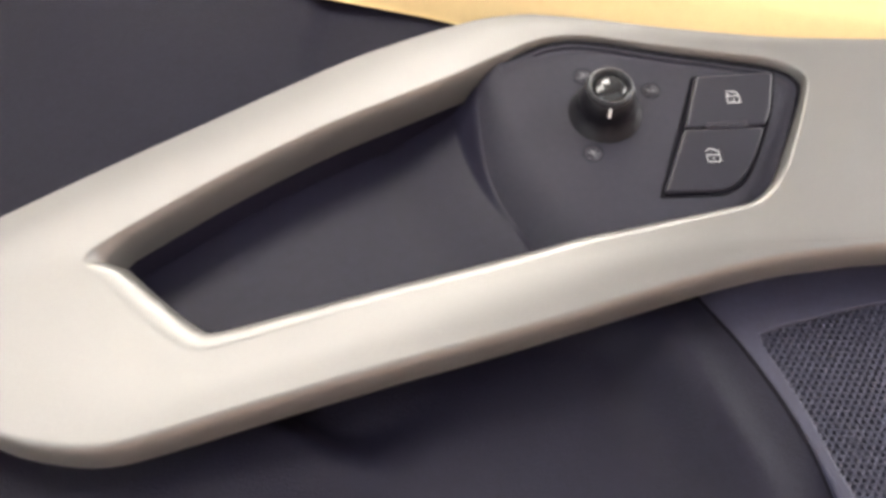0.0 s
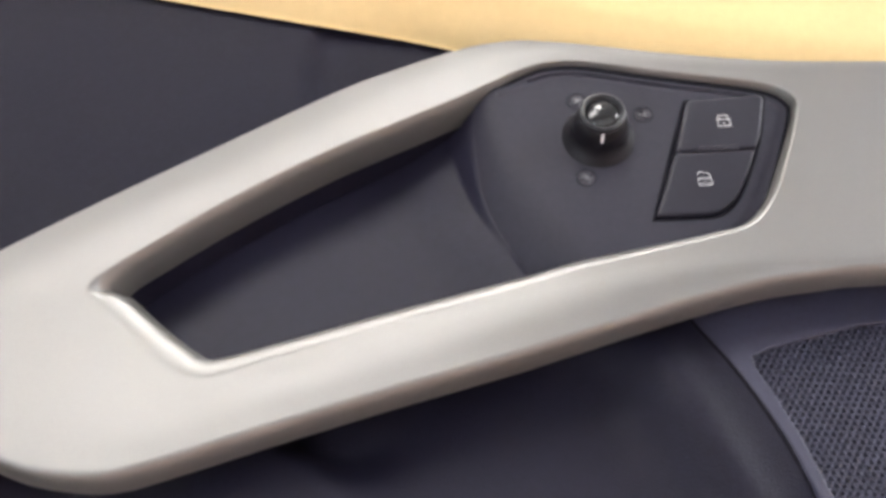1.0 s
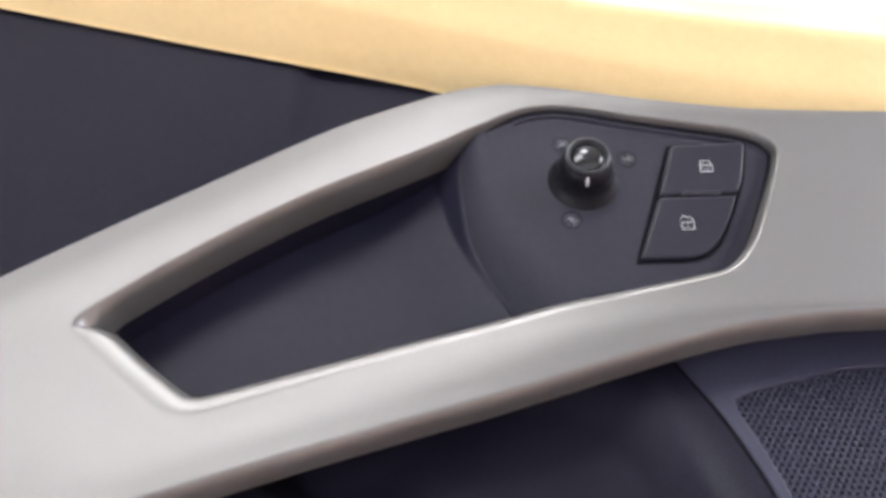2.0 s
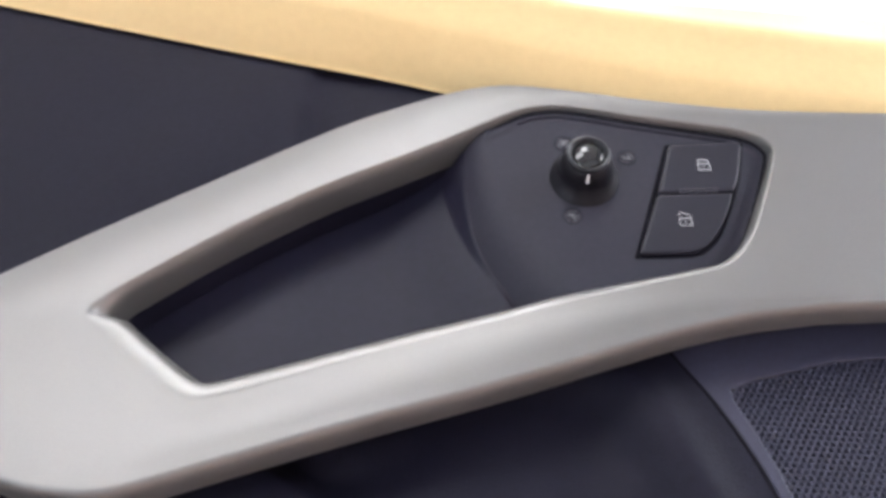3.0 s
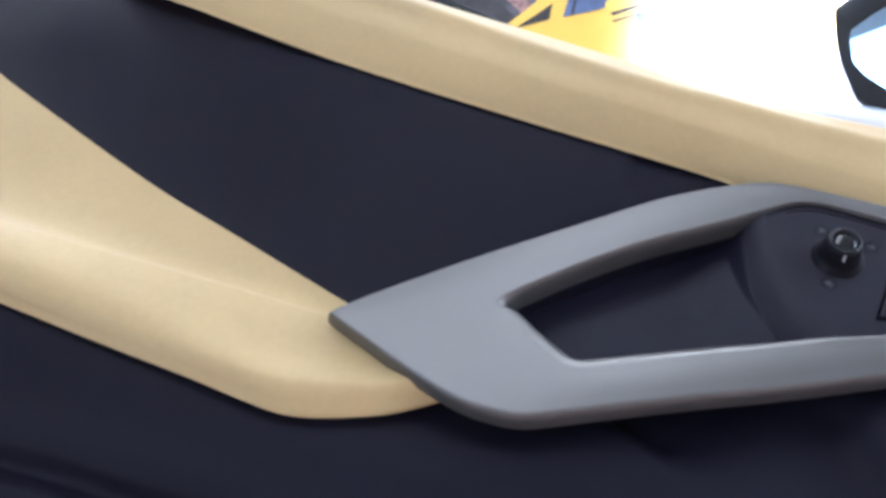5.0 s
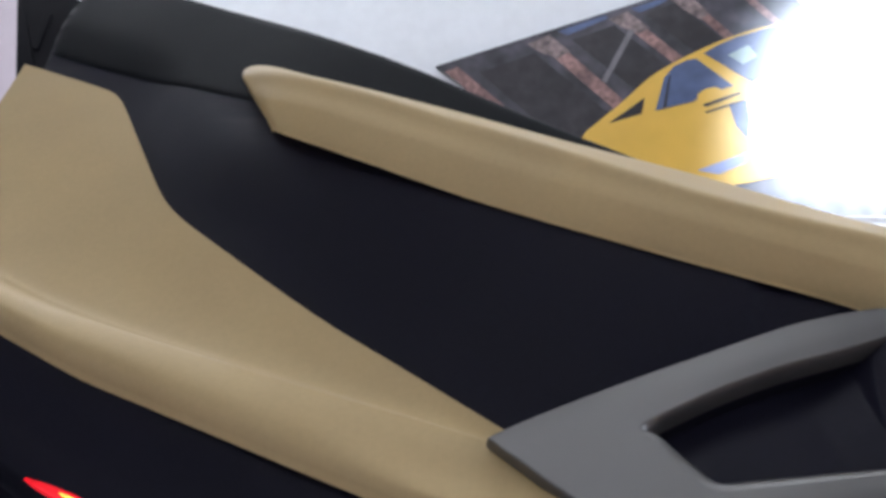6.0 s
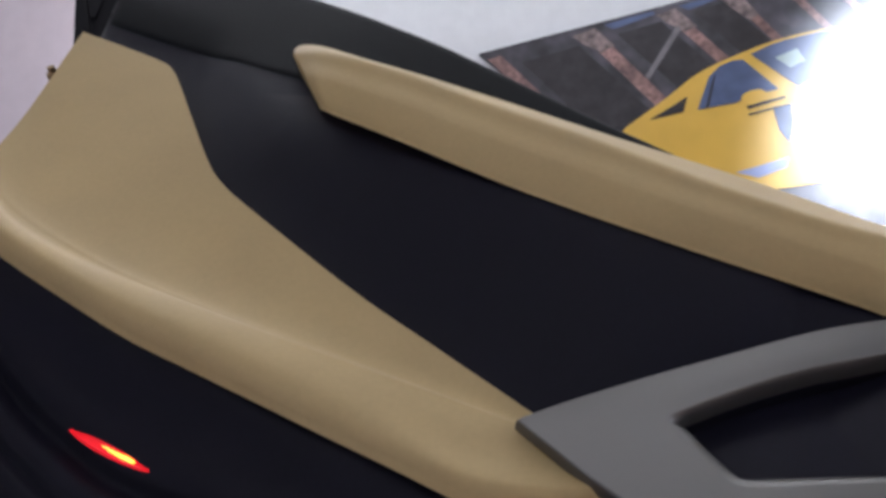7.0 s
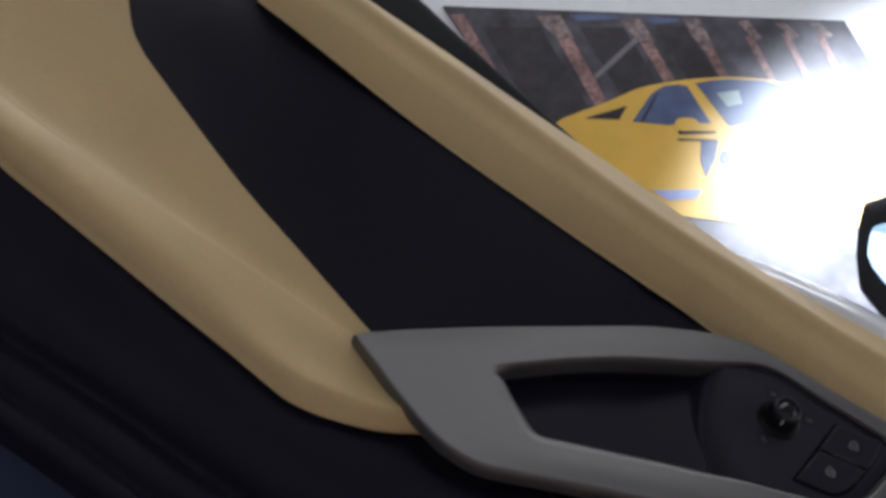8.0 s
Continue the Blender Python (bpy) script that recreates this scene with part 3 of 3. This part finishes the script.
pad_y = curve([(-0.9, 0.010), (-0.60, 0.006), (-0.388, -0.011), (-0.285, -0.009), (-0.157, -0.006), (-0.015, 0.0), (0.05, 0.005), (0.113, 0.011), (0.55, 0.016)])


arm_foot = curve([(-0.90, 0.11), (-0.662, 0.034), (-0.542, -0.002), (-0.40, -0.0375), (-0.27, -0.058), (-0.158, -0.0752), (-0.097, -0.0842), (-0.04, -0.080), (0.02, -0.078), (0.12, -0.06), (0.55, -0.05)])
groove_z = curve([(-0.90, 0.06), (-0.65, -0.030), (-0.52, -0.078), (-0.45, -0.1075), (-0.40, -0.1235), (-0.345, -0.1370), (-0.28, -0.1395), (-0.20, -0.1400), (-0.108, -0.1445), (0.02, -0.150), (0.55, -0.165)])


def card_y(x, z):
    y = 0.026
    # the field between arm rest and window pad leans into the cabin towards the pad
    f = (z - arm_line(x)) / max(0.12, pad_z(x) - arm_line(x))
    y += (max(pad_y(x) + 0.0025, -0.004 + 0.020 * ease(-0.10, -0.62, x)) - 0.026) * ease(0.0, 1.0, f) * max(ease(-0.10, -0.50, x), ease(0.14, 0.01, z - pad_z(x)))
    # lower field sits back under arm rest and grip
    y += 0.006 * ease(-0.02, -0.09, z)
    # and comes up flush along the foot of the arm rest
    f = z - arm_foot(x)
    y -= 0.008 * ease(-0.055, -0.004, f) * ease(0.03, 0.0, f) * ease(0.12, 0.03, x)
    # map pocket scooped out below the grip frame
    q = ((x - 0.0713) + 2.0 * (z + 0.048)) / 2.24
    y += 0.010 * ease(0.0, 0.012 + 0.06 * ease(0.085, 0.15, x), q) * ease(0.0, -0.026, x - 0.203 + 0.55 * z) * ease(-0.095, -0.048, z) * ease(0.03, -0.01, z)
    y -= 0.007 * math.exp(-((x - 0.205 + 0.35 * (z + 0.02)) / 0.016) ** 2) * ease(0.02, -0.01, z)
    # seat of the speaker pod
    y += 0.022 * ease(0.0, 0.0025, x - pod_edge(z)) * ease(-0.165, -0.158, z) * ease(0.06, 0.03, z)
    # two long grooves above the foot of the door, with a soft ledge between them
    f = z - groove_z(x)
    y -= 0.002 * math.exp(-((f - 0.020) / 0.011) ** 2)
    y += 0.010 * math.exp(-(f / 0.0075) ** 2) - 0.002 * math.exp(-((f + 0.018) / 0.010) ** 2) + 0.005 * math.exp(-((f + 0.031) / 0.0045) ** 2)
    y += 0.020 * ease(-0.040, -0.056, f) ** 2
    # rounded over at the window line
    y += 0.035 * ease(-0.03, 0.0, z - crest_z(x)) ** 2
    # rounded at the rear edge
    y += 0.03 * ease(0.03, 0.0, x - rear(z)) ** 2
    return y


def card_foot(x):
    return groove_z(x) - 0.056


rows = []
for j in range(361):
    v = j / 360
    row = []
    for i in range(321):
        u = i / 320
        x = -0.88 + 1.42 * u
        z = card_foot(x) + (crest_z(x) - card_foot(x)) * v
        x = rear(z) + (0.54 - rear(z)) * u
        z = card_foot(x) + (crest_z(x) - card_foot(x)) * v
        if abs(x - pod_edge(z)) < 0.0022 and -0.17 < z < 0.05:
            x = pod_edge(z)
        row.append((x, card_y(x, z), z))
    rows.append(row)
back = [[(x, 0.09, z) for x, y, z in row] for row in (rows[0], rows[-1])]
bm = sheet([back[0]] + rows + [back[1]])
for v in bm.verts:
    if -0.03 < v.co.x < 0.29 and -0.06 < v.co.z < 0.15:
        p = Vector((v.co.x, v.co.z))
        gap = 0.0 if inside(p.x, p.y, INNER) else min((p - q).length for q in INNER)
        v.co.y += (0.056 - v.co.y) * ease(0.011, 0.005, gap)
part("door_card", bm, BLACK, door, "black soft plastic door card")

rows = []
for j in range(25):
    row = []
    for i in range(41):
        x = -0.88 + 1.42 * i / 40
        z = -0.45 + (crest_z(x) - 0.004 + 0.45) * j / 24
        x = max(x, rear(z))
        edge = min(1.0, j / 6, (24 - j) / 6, i / 4, (40 - i) / 4)
        row.append((x, 0.075 + 0.065 * (1 - (1 - edge) ** 2) ** 0.5, z))
    rows.append(row)
part("outer_skin", sheet(rows), BODY_PAINT, door, "dark painted outer skin of the door")

# painted metal edge below the card
rows = []
for k in range(13):
    row = []
    for i in range(61):
        x = -0.85 + 1.39 * i / 60
        z = card_foot(x) + 0.006 - 0.20 * k / 12
        x = max(x, rear(z))
        row.append((x, 0.048 + 0.012 * ease(0.0, 0.25, k / 12) + 0.03 * ease(0.6, 1.0, k / 12) ** 2, z))
    rows.append(row)
part("painted_edge", sheet(rows), BODY_PAINT, door, "dark blue painted metal foot of the door")

# window sill strip above the card
low_line = curve([(-0.90, 0.425), (-0.80, 0.400), (-0.694, 0.3737), (-0.571, 0.3448), (-0.46, 0.319), (-0.20, 0.27), (0.10, 0.20), (0.55, 0.10)])
rows = []
for k in range(25):
    a = k / 24
    row = []
    for i in range(121):
        x = -0.90 + 1.43 * i / 120
        z = low_line(x) + (crest_z(x) + 0.004 - low_line(x)) * a
        x = max(x, rear(z) - 0.003)
        y = card_y(x, min(z, crest_z(x))) + (0 if k else 0.002)
        row.append((x, y - 0.0012 * ease(0.0, 0.06, a), z))
    rows.append(row)
part("window_sill", sheet(rows), SEAL, door, "dark grey-green sill strip along the window")

# white painted shoulder of the door outside the window slot, below the mirror
shoulder = curve([(0.05, 0.262), (0.09, 0.283), (0.13, 0.296), (0.20, 0.303), (0.30, 0.300), (0.42, 0.292), (0.56, 0.28)])
rows = []
for i in range(61):
    x = 0.05 + 0.49 * i / 60
    z = shoulder(x) - 0.011
    rows.append(spline([(x, 0.060, z - 0.08), (x, 0.040, z - 0.040), (x, 0.037, z - 0.026), (x, 0.045, z - 0.006), (x, 0.050, z), (x, 0.064, z + 0.004), (x, 0.10, z - 0.012), (x, 0.13, z - 0.06)], 4))
part("outer_shoulder", sheet(rows), WHITE_PAINT, door, "white painted shoulder outside the window slot")

# tan pad below the window
N = 110
low = resample(spline([(-0.394, 0.268, 0.003), (-0.372, 0.250, -0.006), (-0.285, 0.221, -0.009), (-0.157, 0.185, -0.006), (-0.015, 0.158, 0.0), (0.05, 0.1495, 0.005), (0.113, 0.143, 0.012), (0.20, 0.124, 0.018), (0.35, 0.105, 0.022), (0.52, 0.095, 0.022)]), N)
ridge = resample(spline([(-0.462, 0.338, -0.003), (-0.432, 0.333, -0.012), (-0.390, 0.325, -0.016), (-0.305, 0.306, -0.016), (-0.228, 0.281, -0.016), (-0.142, 0.257, -0.015), (-0.02, 0.222, -0.012), (0.06, 0.204, -0.009), (0.118, 0.200, -0.003), (0.206, 0.190, 0.003), (0.35, 0.178, 0.008), (0.52, 0.165, 0.010)]), N)
crown = resample(spline([(-0.482, 0.372, 0.008), (-0.486, 0.394, 0.016), (-0.468, 0.409, 0.024), (-0.425, 0.406, 0.028), (-0.274, 0.375, 0.03), (-0.142, 0.339, 0.03), (0.0, 0.302, 0.03), (0.115, 0.266, 0.03), (0.165, 0.2575, 0.03), (0.228, 0.2505, 0.03), (0.34, 0.243, 0.03), (0.52, 0.232, 0.03)]), N)
rows = []
for i in range(N + 1):
    proud = Vector((0.0027, -0.011, -0.008)) * ease(0, 14, i)
    lw, rd, cr = low[i], ridge[i] + proud, crown[i] + proud + Vector((0, 0.006, 0.012)) * ease(0, 12, i)
    key = [(lw.x, lw.z + 0.028, lw.y + 0.030), (lw.x, lw.z + 0.003, lw.y + 0.0016)]
    soft = 0.65 * ease(-0.46, -0.36, lw.x) * (1 - 0.7 * ease(-0.10, 0.10, lw.x))
    for a, b, t, out in ((lw, rd, 0.0, 0.0), (lw, rd, 0.14, 0.0055), (lw, rd, 0.36, 0.0100), (lw, rd, 0.48, 0.0104), (lw, rd, 0.72, 0.0078), (lw, rd, 0.94, 0.0050 + 0.0035 * soft),
                         (rd, cr, 0.07, 0.0038 + 0.0042 * soft), (rd, cr, 0.3, 0.0032 + 0.0060 * soft), (rd, cr, 0.6, 0.003 + 0.0062 * soft), (rd, cr, 0.88, 0.003 + 0.0025 * soft), (rd, cr, 1.0, 0.0)):
        p = a.lerp(b, t)
        key.append((p.x, p.z - out, p.y))
    key += [(cr.x, cr.z + 0.018, cr.y - 0.001), (cr.x, 0.070, cr.y - 0.02)]
    rows.append(spline(key, 4))
end = rows[0]
rows = [[(p[0] + dx, max(p[1], min(0.06, p[1] + dy)), p[2] + 0.3 * dx) for p in end] for dx, dy in ((0.004, 0.05), (0.0, 0.012), (-0.0015, 0.004), (-0.0012, 0.0012))] + rows
bm = sheet(rows)
part("belt_pad", bm, TAN, door, "tan leather pad along the window", sharp=60)

# tan arm rest with its rolled edge
N = 120
a_low = resample(spline([(-0.662, 0.034), (-0.60, 0.015), (-0.542, -0.002), (-0.48, -0.018), (-0.40, -0.0375), (-0.335, -0.048), (-0.27, -0.058), (-0.21, -0.0675), (-0.158, -0.0752), (-0.112, -0.0830), (-0.097, -0.0842), (-0.080, -0.0820), (-0.060, -0.0765), (-0.040, -0.069), (-0.018, -0.056)]), N)
a_fold = resample(spline([(-0.700, 0.110), (-0.64, 0.066), (-0.58, 0.040), (-0.50, 0.020), (-0.433, 0.009), (-0.32, -0.002), (-0.222, -0.010), (-0.135, -0.017), (-0.060, -0.024)]), N)
a_up = resample(spline([(-0.790, 0.362), (-0.72, 0.344), (-0.640, 0.322), (-0.612, 0.307), (-0.585, 0.283), (-0.542, 0.241), (-0.468, 0.170), (-0.43, 0.142), (-0.379, 0.116), (-0.253, 0.057), (-0.170, 0.024), (-0.068, -0.016)]), N)
rows = []
for i in range(N + 1):
    lw, fd, tp = a_low[i], a_fold[i], a_up[i]
    key = [(lw.x, 0.042, lw.y + 0.026), (lw.x, 0.021, lw.y)]
    calm = 1 - 0.6 * ease(N * 0.45, N * 1.0, i)
    lip = ease(N * 0.70, N * 0.95, i)
    for t, y in ((0.03, -0.004 - 0.006 * lip), (0.12 + 0.03 * lip, -0.0105 - 0.016 * lip), (0.24, -0.0150 - 0.011 * lip), (0.44, -0.0175), (0.75, -0.0140), (0.965, -0.0085)):
        p = lw.lerp(fd, t)
        key.append((p.x, 0.018 + y * calm, p.y))
    for t, y in ((0.008, -0.0062), (0.025, -0.0044), (0.04, -0.0036), (0.12, 0.0006), (0.4, 0.004), (0.97, -0.0005)):
        p = fd.lerp(tp, t)
        key.append((p.x, 0.018 + y * calm, p.y))
    key += [(tp.x, 0.0195, tp.y), (tp.x, 0.038, tp.y - 0.002)]
    rows.append(spline(key, 3))
part("arm_rest", sheet(rows), TAN, door, "tan leather arm rest with a rolled edge", sharp=60)

# speaker pod and its grille
pod_o = [[(0.2080, 0.0235), (0.2105, 0.0270), (0.25, 0.0350), (0.35, 0.0370), (0.52, 0.037)], [(0.52, 0.037), (0.528, 0.030), (0.528, -0.150), (0.52, -0.157)],
         [(0.52, -0.157), (0.40, -0.160), (0.275, -0.160)], [(0.275, -0.160), (0.265, -0.110), (0.251, -0.057), (0.246, -0.042), (0.238, -0.025), (0.228, -0.007), (0.2165, 0.0095), (0.2080, 0.0235)]]
pod_i = [[(0.2355, -0.0015), (0.2375, 0.0005), (0.262, 0.0085), (0.283, 0.0145), (0.34, 0.0185), (0.50, 0.020)], [(0.50, 0.020), (0.507, 0.013), (0.507, -0.135), (0.50, -0.142)],
         [(0.50, -0.142), (0.40, -0.144), (0.290, -0.144)], [(0.290, -0.144), (0.275, -0.105), (0.262, -0.070), (0.254, -0.050), (0.246, -0.027), (0.2365, -0.0065), (0.2355, -0.0015)]]
COUNTS = (30, 12, 16, 30)
POD_O, POD_I = anchored(pod_o, COUNTS), anchored(pod_i, COUNTS)
# dark strip laid over the pod's edge, paints the shaded joint there
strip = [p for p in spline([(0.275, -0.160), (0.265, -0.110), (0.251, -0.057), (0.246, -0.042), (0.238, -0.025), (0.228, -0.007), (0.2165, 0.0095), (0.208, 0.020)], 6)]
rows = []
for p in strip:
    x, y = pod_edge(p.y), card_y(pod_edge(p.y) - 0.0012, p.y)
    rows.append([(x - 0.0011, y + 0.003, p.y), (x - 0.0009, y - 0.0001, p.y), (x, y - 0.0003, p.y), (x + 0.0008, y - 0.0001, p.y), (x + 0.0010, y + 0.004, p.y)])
part("pod_gap_shade", sheet(rows), GAP, door, "dark strip for the shaded joint beside the speaker surround")
pod = part("speaker_pod", framed(POD_O, POD_I, 0.0262, 0.012, 0.0016, 0.0008), GRILLE, door, "dark plastic speaker surround")


def grille_mesh():
    """A sheet pierced by staggered round holes."""
    verts, faces = [], []
    p, q = 0.0026, 0.00225
    field = inset(POD_I, -0.003)
    for j in range(70):
        for i in range(70):
            x, z = 0.234 + p * (i + 0.5 * (j % 2)), 0.022 - q * j
            if x > 0.40 or not inside(x, z, field):
                continue
            k = len(verts)
            for a in range(8):
                c, s = math.cos(math.pi * (a + 0.5) / 4), math.sin(math.pi * (a + 0.5) / 4)
                f = 1 / max(abs(c), abs(s))
                verts.append((x + c * f * p / 2, 0.0272, z + s * f * q / 2))
                verts.append((x + c * 0.00082, 0.0272, z + s * 0.00082))
                verts.append((x + c * 0.00075, 0.0292, z + s * 0.00075))
            for a in range(8):
                b = (a + 1) % 8
                faces.append((k + 3 * a, k + 3 * b, k + 3 * b + 1, k + 3 * a + 1))
                faces.append((k + 3 * a + 1, k + 3 * b + 1, k + 3 * b + 2, k + 3 * a + 2))
    me = bpy.data.meshes.new("grille")
    me.from_pydata(verts, [], faces)
    me.materials.append(GRILLE)
    ob = new("grille", me)
    ob.parent = pod
    return tagged(ob, "perforated dark speaker grille", kind="stuff")


grille_mesh()
part("grille_back", slab([Vector(p) for p in inset(POD_I, -0.004)], 0.0300, 0.002, 0.0002), GAP, pod)

# red courtesy lamp in the fold
lens = []
for k in range(36):
    a = 2 * math.pi * k / 36
    lens.append(Vector((-0.3560 + 0.0390 * math.cos(a), -0.1203 + 0.0040 * math.sin(a) * abs(math.sin(a)) ** 0.6 - 0.0048 * math.cos(a))))
lamp = part("courtesy_lamp", slab(lens, card_y(-0.3535, -0.1205) - 0.0008, 0.012, 0.0012), RED, door, "lit red courtesy lamp")
for dx, dz, w, h in ((-0.002, 0.0006, 0.0150, 0.0007), (0.002, -0.0006, 0.0125, 0.0008), (0.008, -0.0002, 0.0060, 0.0011)):
    core = [Vector((-0.3450 + dx + w * math.cos(2 * math.pi * k / 14), -0.1216 + dz + h * math.sin(2 * math.pi * k / 14) - w * 0.125 * math.cos(2 * math.pi * k / 14))) for k in range(14)]
    part("filament", slab(core, card_y(-0.3535, -0.1205) - 0.0018, 0.003, 0.0004), AMBER, lamp, "glowing orange filament")

# rear flange and striker screw
flange = outline([(-1.060, 0.645, 0.006), (-0.842, 0.386, 0.004), (-0.80, 0.38, 0.004), (-0.86, 0.58, 0.01), (-0.9037, 0.5991, 0.004), (-0.968, 0.640, 0.006), (-1.02, 0.668, 0.006)])
guide = part("rear_flange", slab(flange, 0.050, 0.02, 0.003), GAP, door, "black window guide flange")
rib = outline([(-0.925, 0.545, 0.002), (-0.868, 0.452, 0.002), (-0.858, 0.452, 0.002), (-0.912, 0.548, 0.002)])
part("guide_rib", slab(rib, 0.0475, 0.004, 0.001), GAP, guide)
part("striker_screw", turned([(0.0085, 0.05), (0.0085, 0.043), (0.0070, 0.041), (0.0045, 0.041), (0.0045, 0.034), (0.0025, 0.033)], (-0.8015, 0.309), 12), BRASS, door, "plated striker screw")
clip_edge = outline([(-0.884, 0.612, 0.003), (-0.852, 0.610, 0.003), (-0.850, 0.628, 0.004), (-0.880, 0.632, 0.004)])
part("trim_clip", slab(clip_edge, 0.018, 0.02, 0.002), CEIL, door, "small grey clip at the end of the sill")


# door mirror outside the window
def door_mirror():
    n = Vector((-0.4504, -0.6006, -0.6606))
    u = Vector((0.8, -0.6, 0.0))
    v = u.cross(-n)
    unit = new("door_mirror")
    unit.parent = door
    unit["label"] = "black door mirror outside the window"
    unit.matrix_basis = Matrix(((u.x, -n.x, v.x, 0.30), (u.y, -n.y, v.y, 0.20), (u.z, -n.z, v.z, 0.60), (0, 0, 0, 1)))
    shell = outline([(-0.0338, 0.002, 0.008), (-0.0314, 0.036, 0.008), (-0.0237, 0.0695, 0.004), (0.012, 0.080, 0.01), (0.13, 0.092, 0.02), (0.155, 0.0, 0.02), (0.11, -0.095, 0.02), (0.012, -0.088, 0.01), (-0.004, -0.078, 0.004), (-0.030, -0.041, 0.008)])
    glass = outline([(-0.0215, 0.004, 0.003), (-0.0185, 0.028, 0.003), (-0.0140, 0.0395, 0.003), (0.014, 0.047, 0.01), (0.11, 0.060, 0.01), (0.128, 0.0, 0.01), (0.090, -0.070, 0.01), (0.028, -0.066, 0.005), (0.003, -0.040, 0.003), (-0.0150, -0.0140, 0.003)])
    rings = []
    bm = bmesh.new()
    for t, y in ((0.0, 0.009), (0.06, 0.006), (0.55, 0.001), (0.9, -0.001)):
        rings.append(put_loop(bm, [p.lerp(q, t) for p, q in zip(glass, shell)], y))
    for d, y in ((0.0, 0.002), (-0.001, 0.008), (0.002, 0.03), (0.012, 0.055), (0.030, 0.072)):
        rings.append(put_loop(bm, inset(shell, d), y))
    for a, b in zip(rings, rings[1:]):
        bridge(bm, a, b)
    bm.faces.new(rings[-1])
    part("housing", bm, MIRROR_SHELL, unit, "gloss black mirror housing", sharp=25)
    part("mirror_pane", slab([p for p in inset(glass, -0.001)], 0.0075, 0.003, 0.0008), MIRROR_GLASS, unit, "mirror glass")
    bm = bmesh.new()
    rings = []
    a, b = unit.matrix_basis.inverted() @ Vector((0.46, 0.115, 0.20)), Vector((0.11, 0.045, -0.04))
    for t in (0.0, 0.3, 0.7, 1.0):
        p = a.lerp(b, t)
        rings.append([bm.verts.new(p + Vector((0.024 * math.cos(k * math.pi / 6), 0, 0.016 * math.sin(k * math.pi / 6)))) for k in range(12)])
    for p, q in zip(rings, rings[1:]):
        bridge(bm, p, q)
    part("mirror_arm", bm, MIRROR_SHELL, unit)


door_mirror()


# hinge pillar of the car, which carries the raised door
def hinge_pillar():
    root = tagged(new("hinge_pillar"), "dark painted hinge pillar of the car under the door", "car pillar")
    foot = DOOR @ Vector((0.54, 0.09, -0.10))
    root.location = (foot.x, foot.y, 0)
    bm = bmesh.new()
    rings = []
    for z, w, d, dx in ((0.0, 0.22, 0.16, 0.30), (0.35, 0.20, 0.14, 0.26), (0.75, 0.12, 0.10, 0.12), (foot.z - 0.03, 0.06, 0.06, 0.02), (foot.z + 0.03, 0.04, 0.05, 0.0)):
        rings.append([bm.verts.new((dx + w * math.copysign(abs(math.cos(a)) ** 0.6, math.cos(a)), d * math.copysign(abs(math.sin(a)) ** 0.6, math.sin(a)), z)) for a in [2 * math.pi * k / 24 for k in range(24)]])
    for a, b in zip(rings, rings[1:]):
        bridge(bm, a, b)
    bm.faces.new(rings[0])
    bm.faces.new(rings[-1])
    part("post", bm, BODY_PAINT, root)


hinge_pillar()
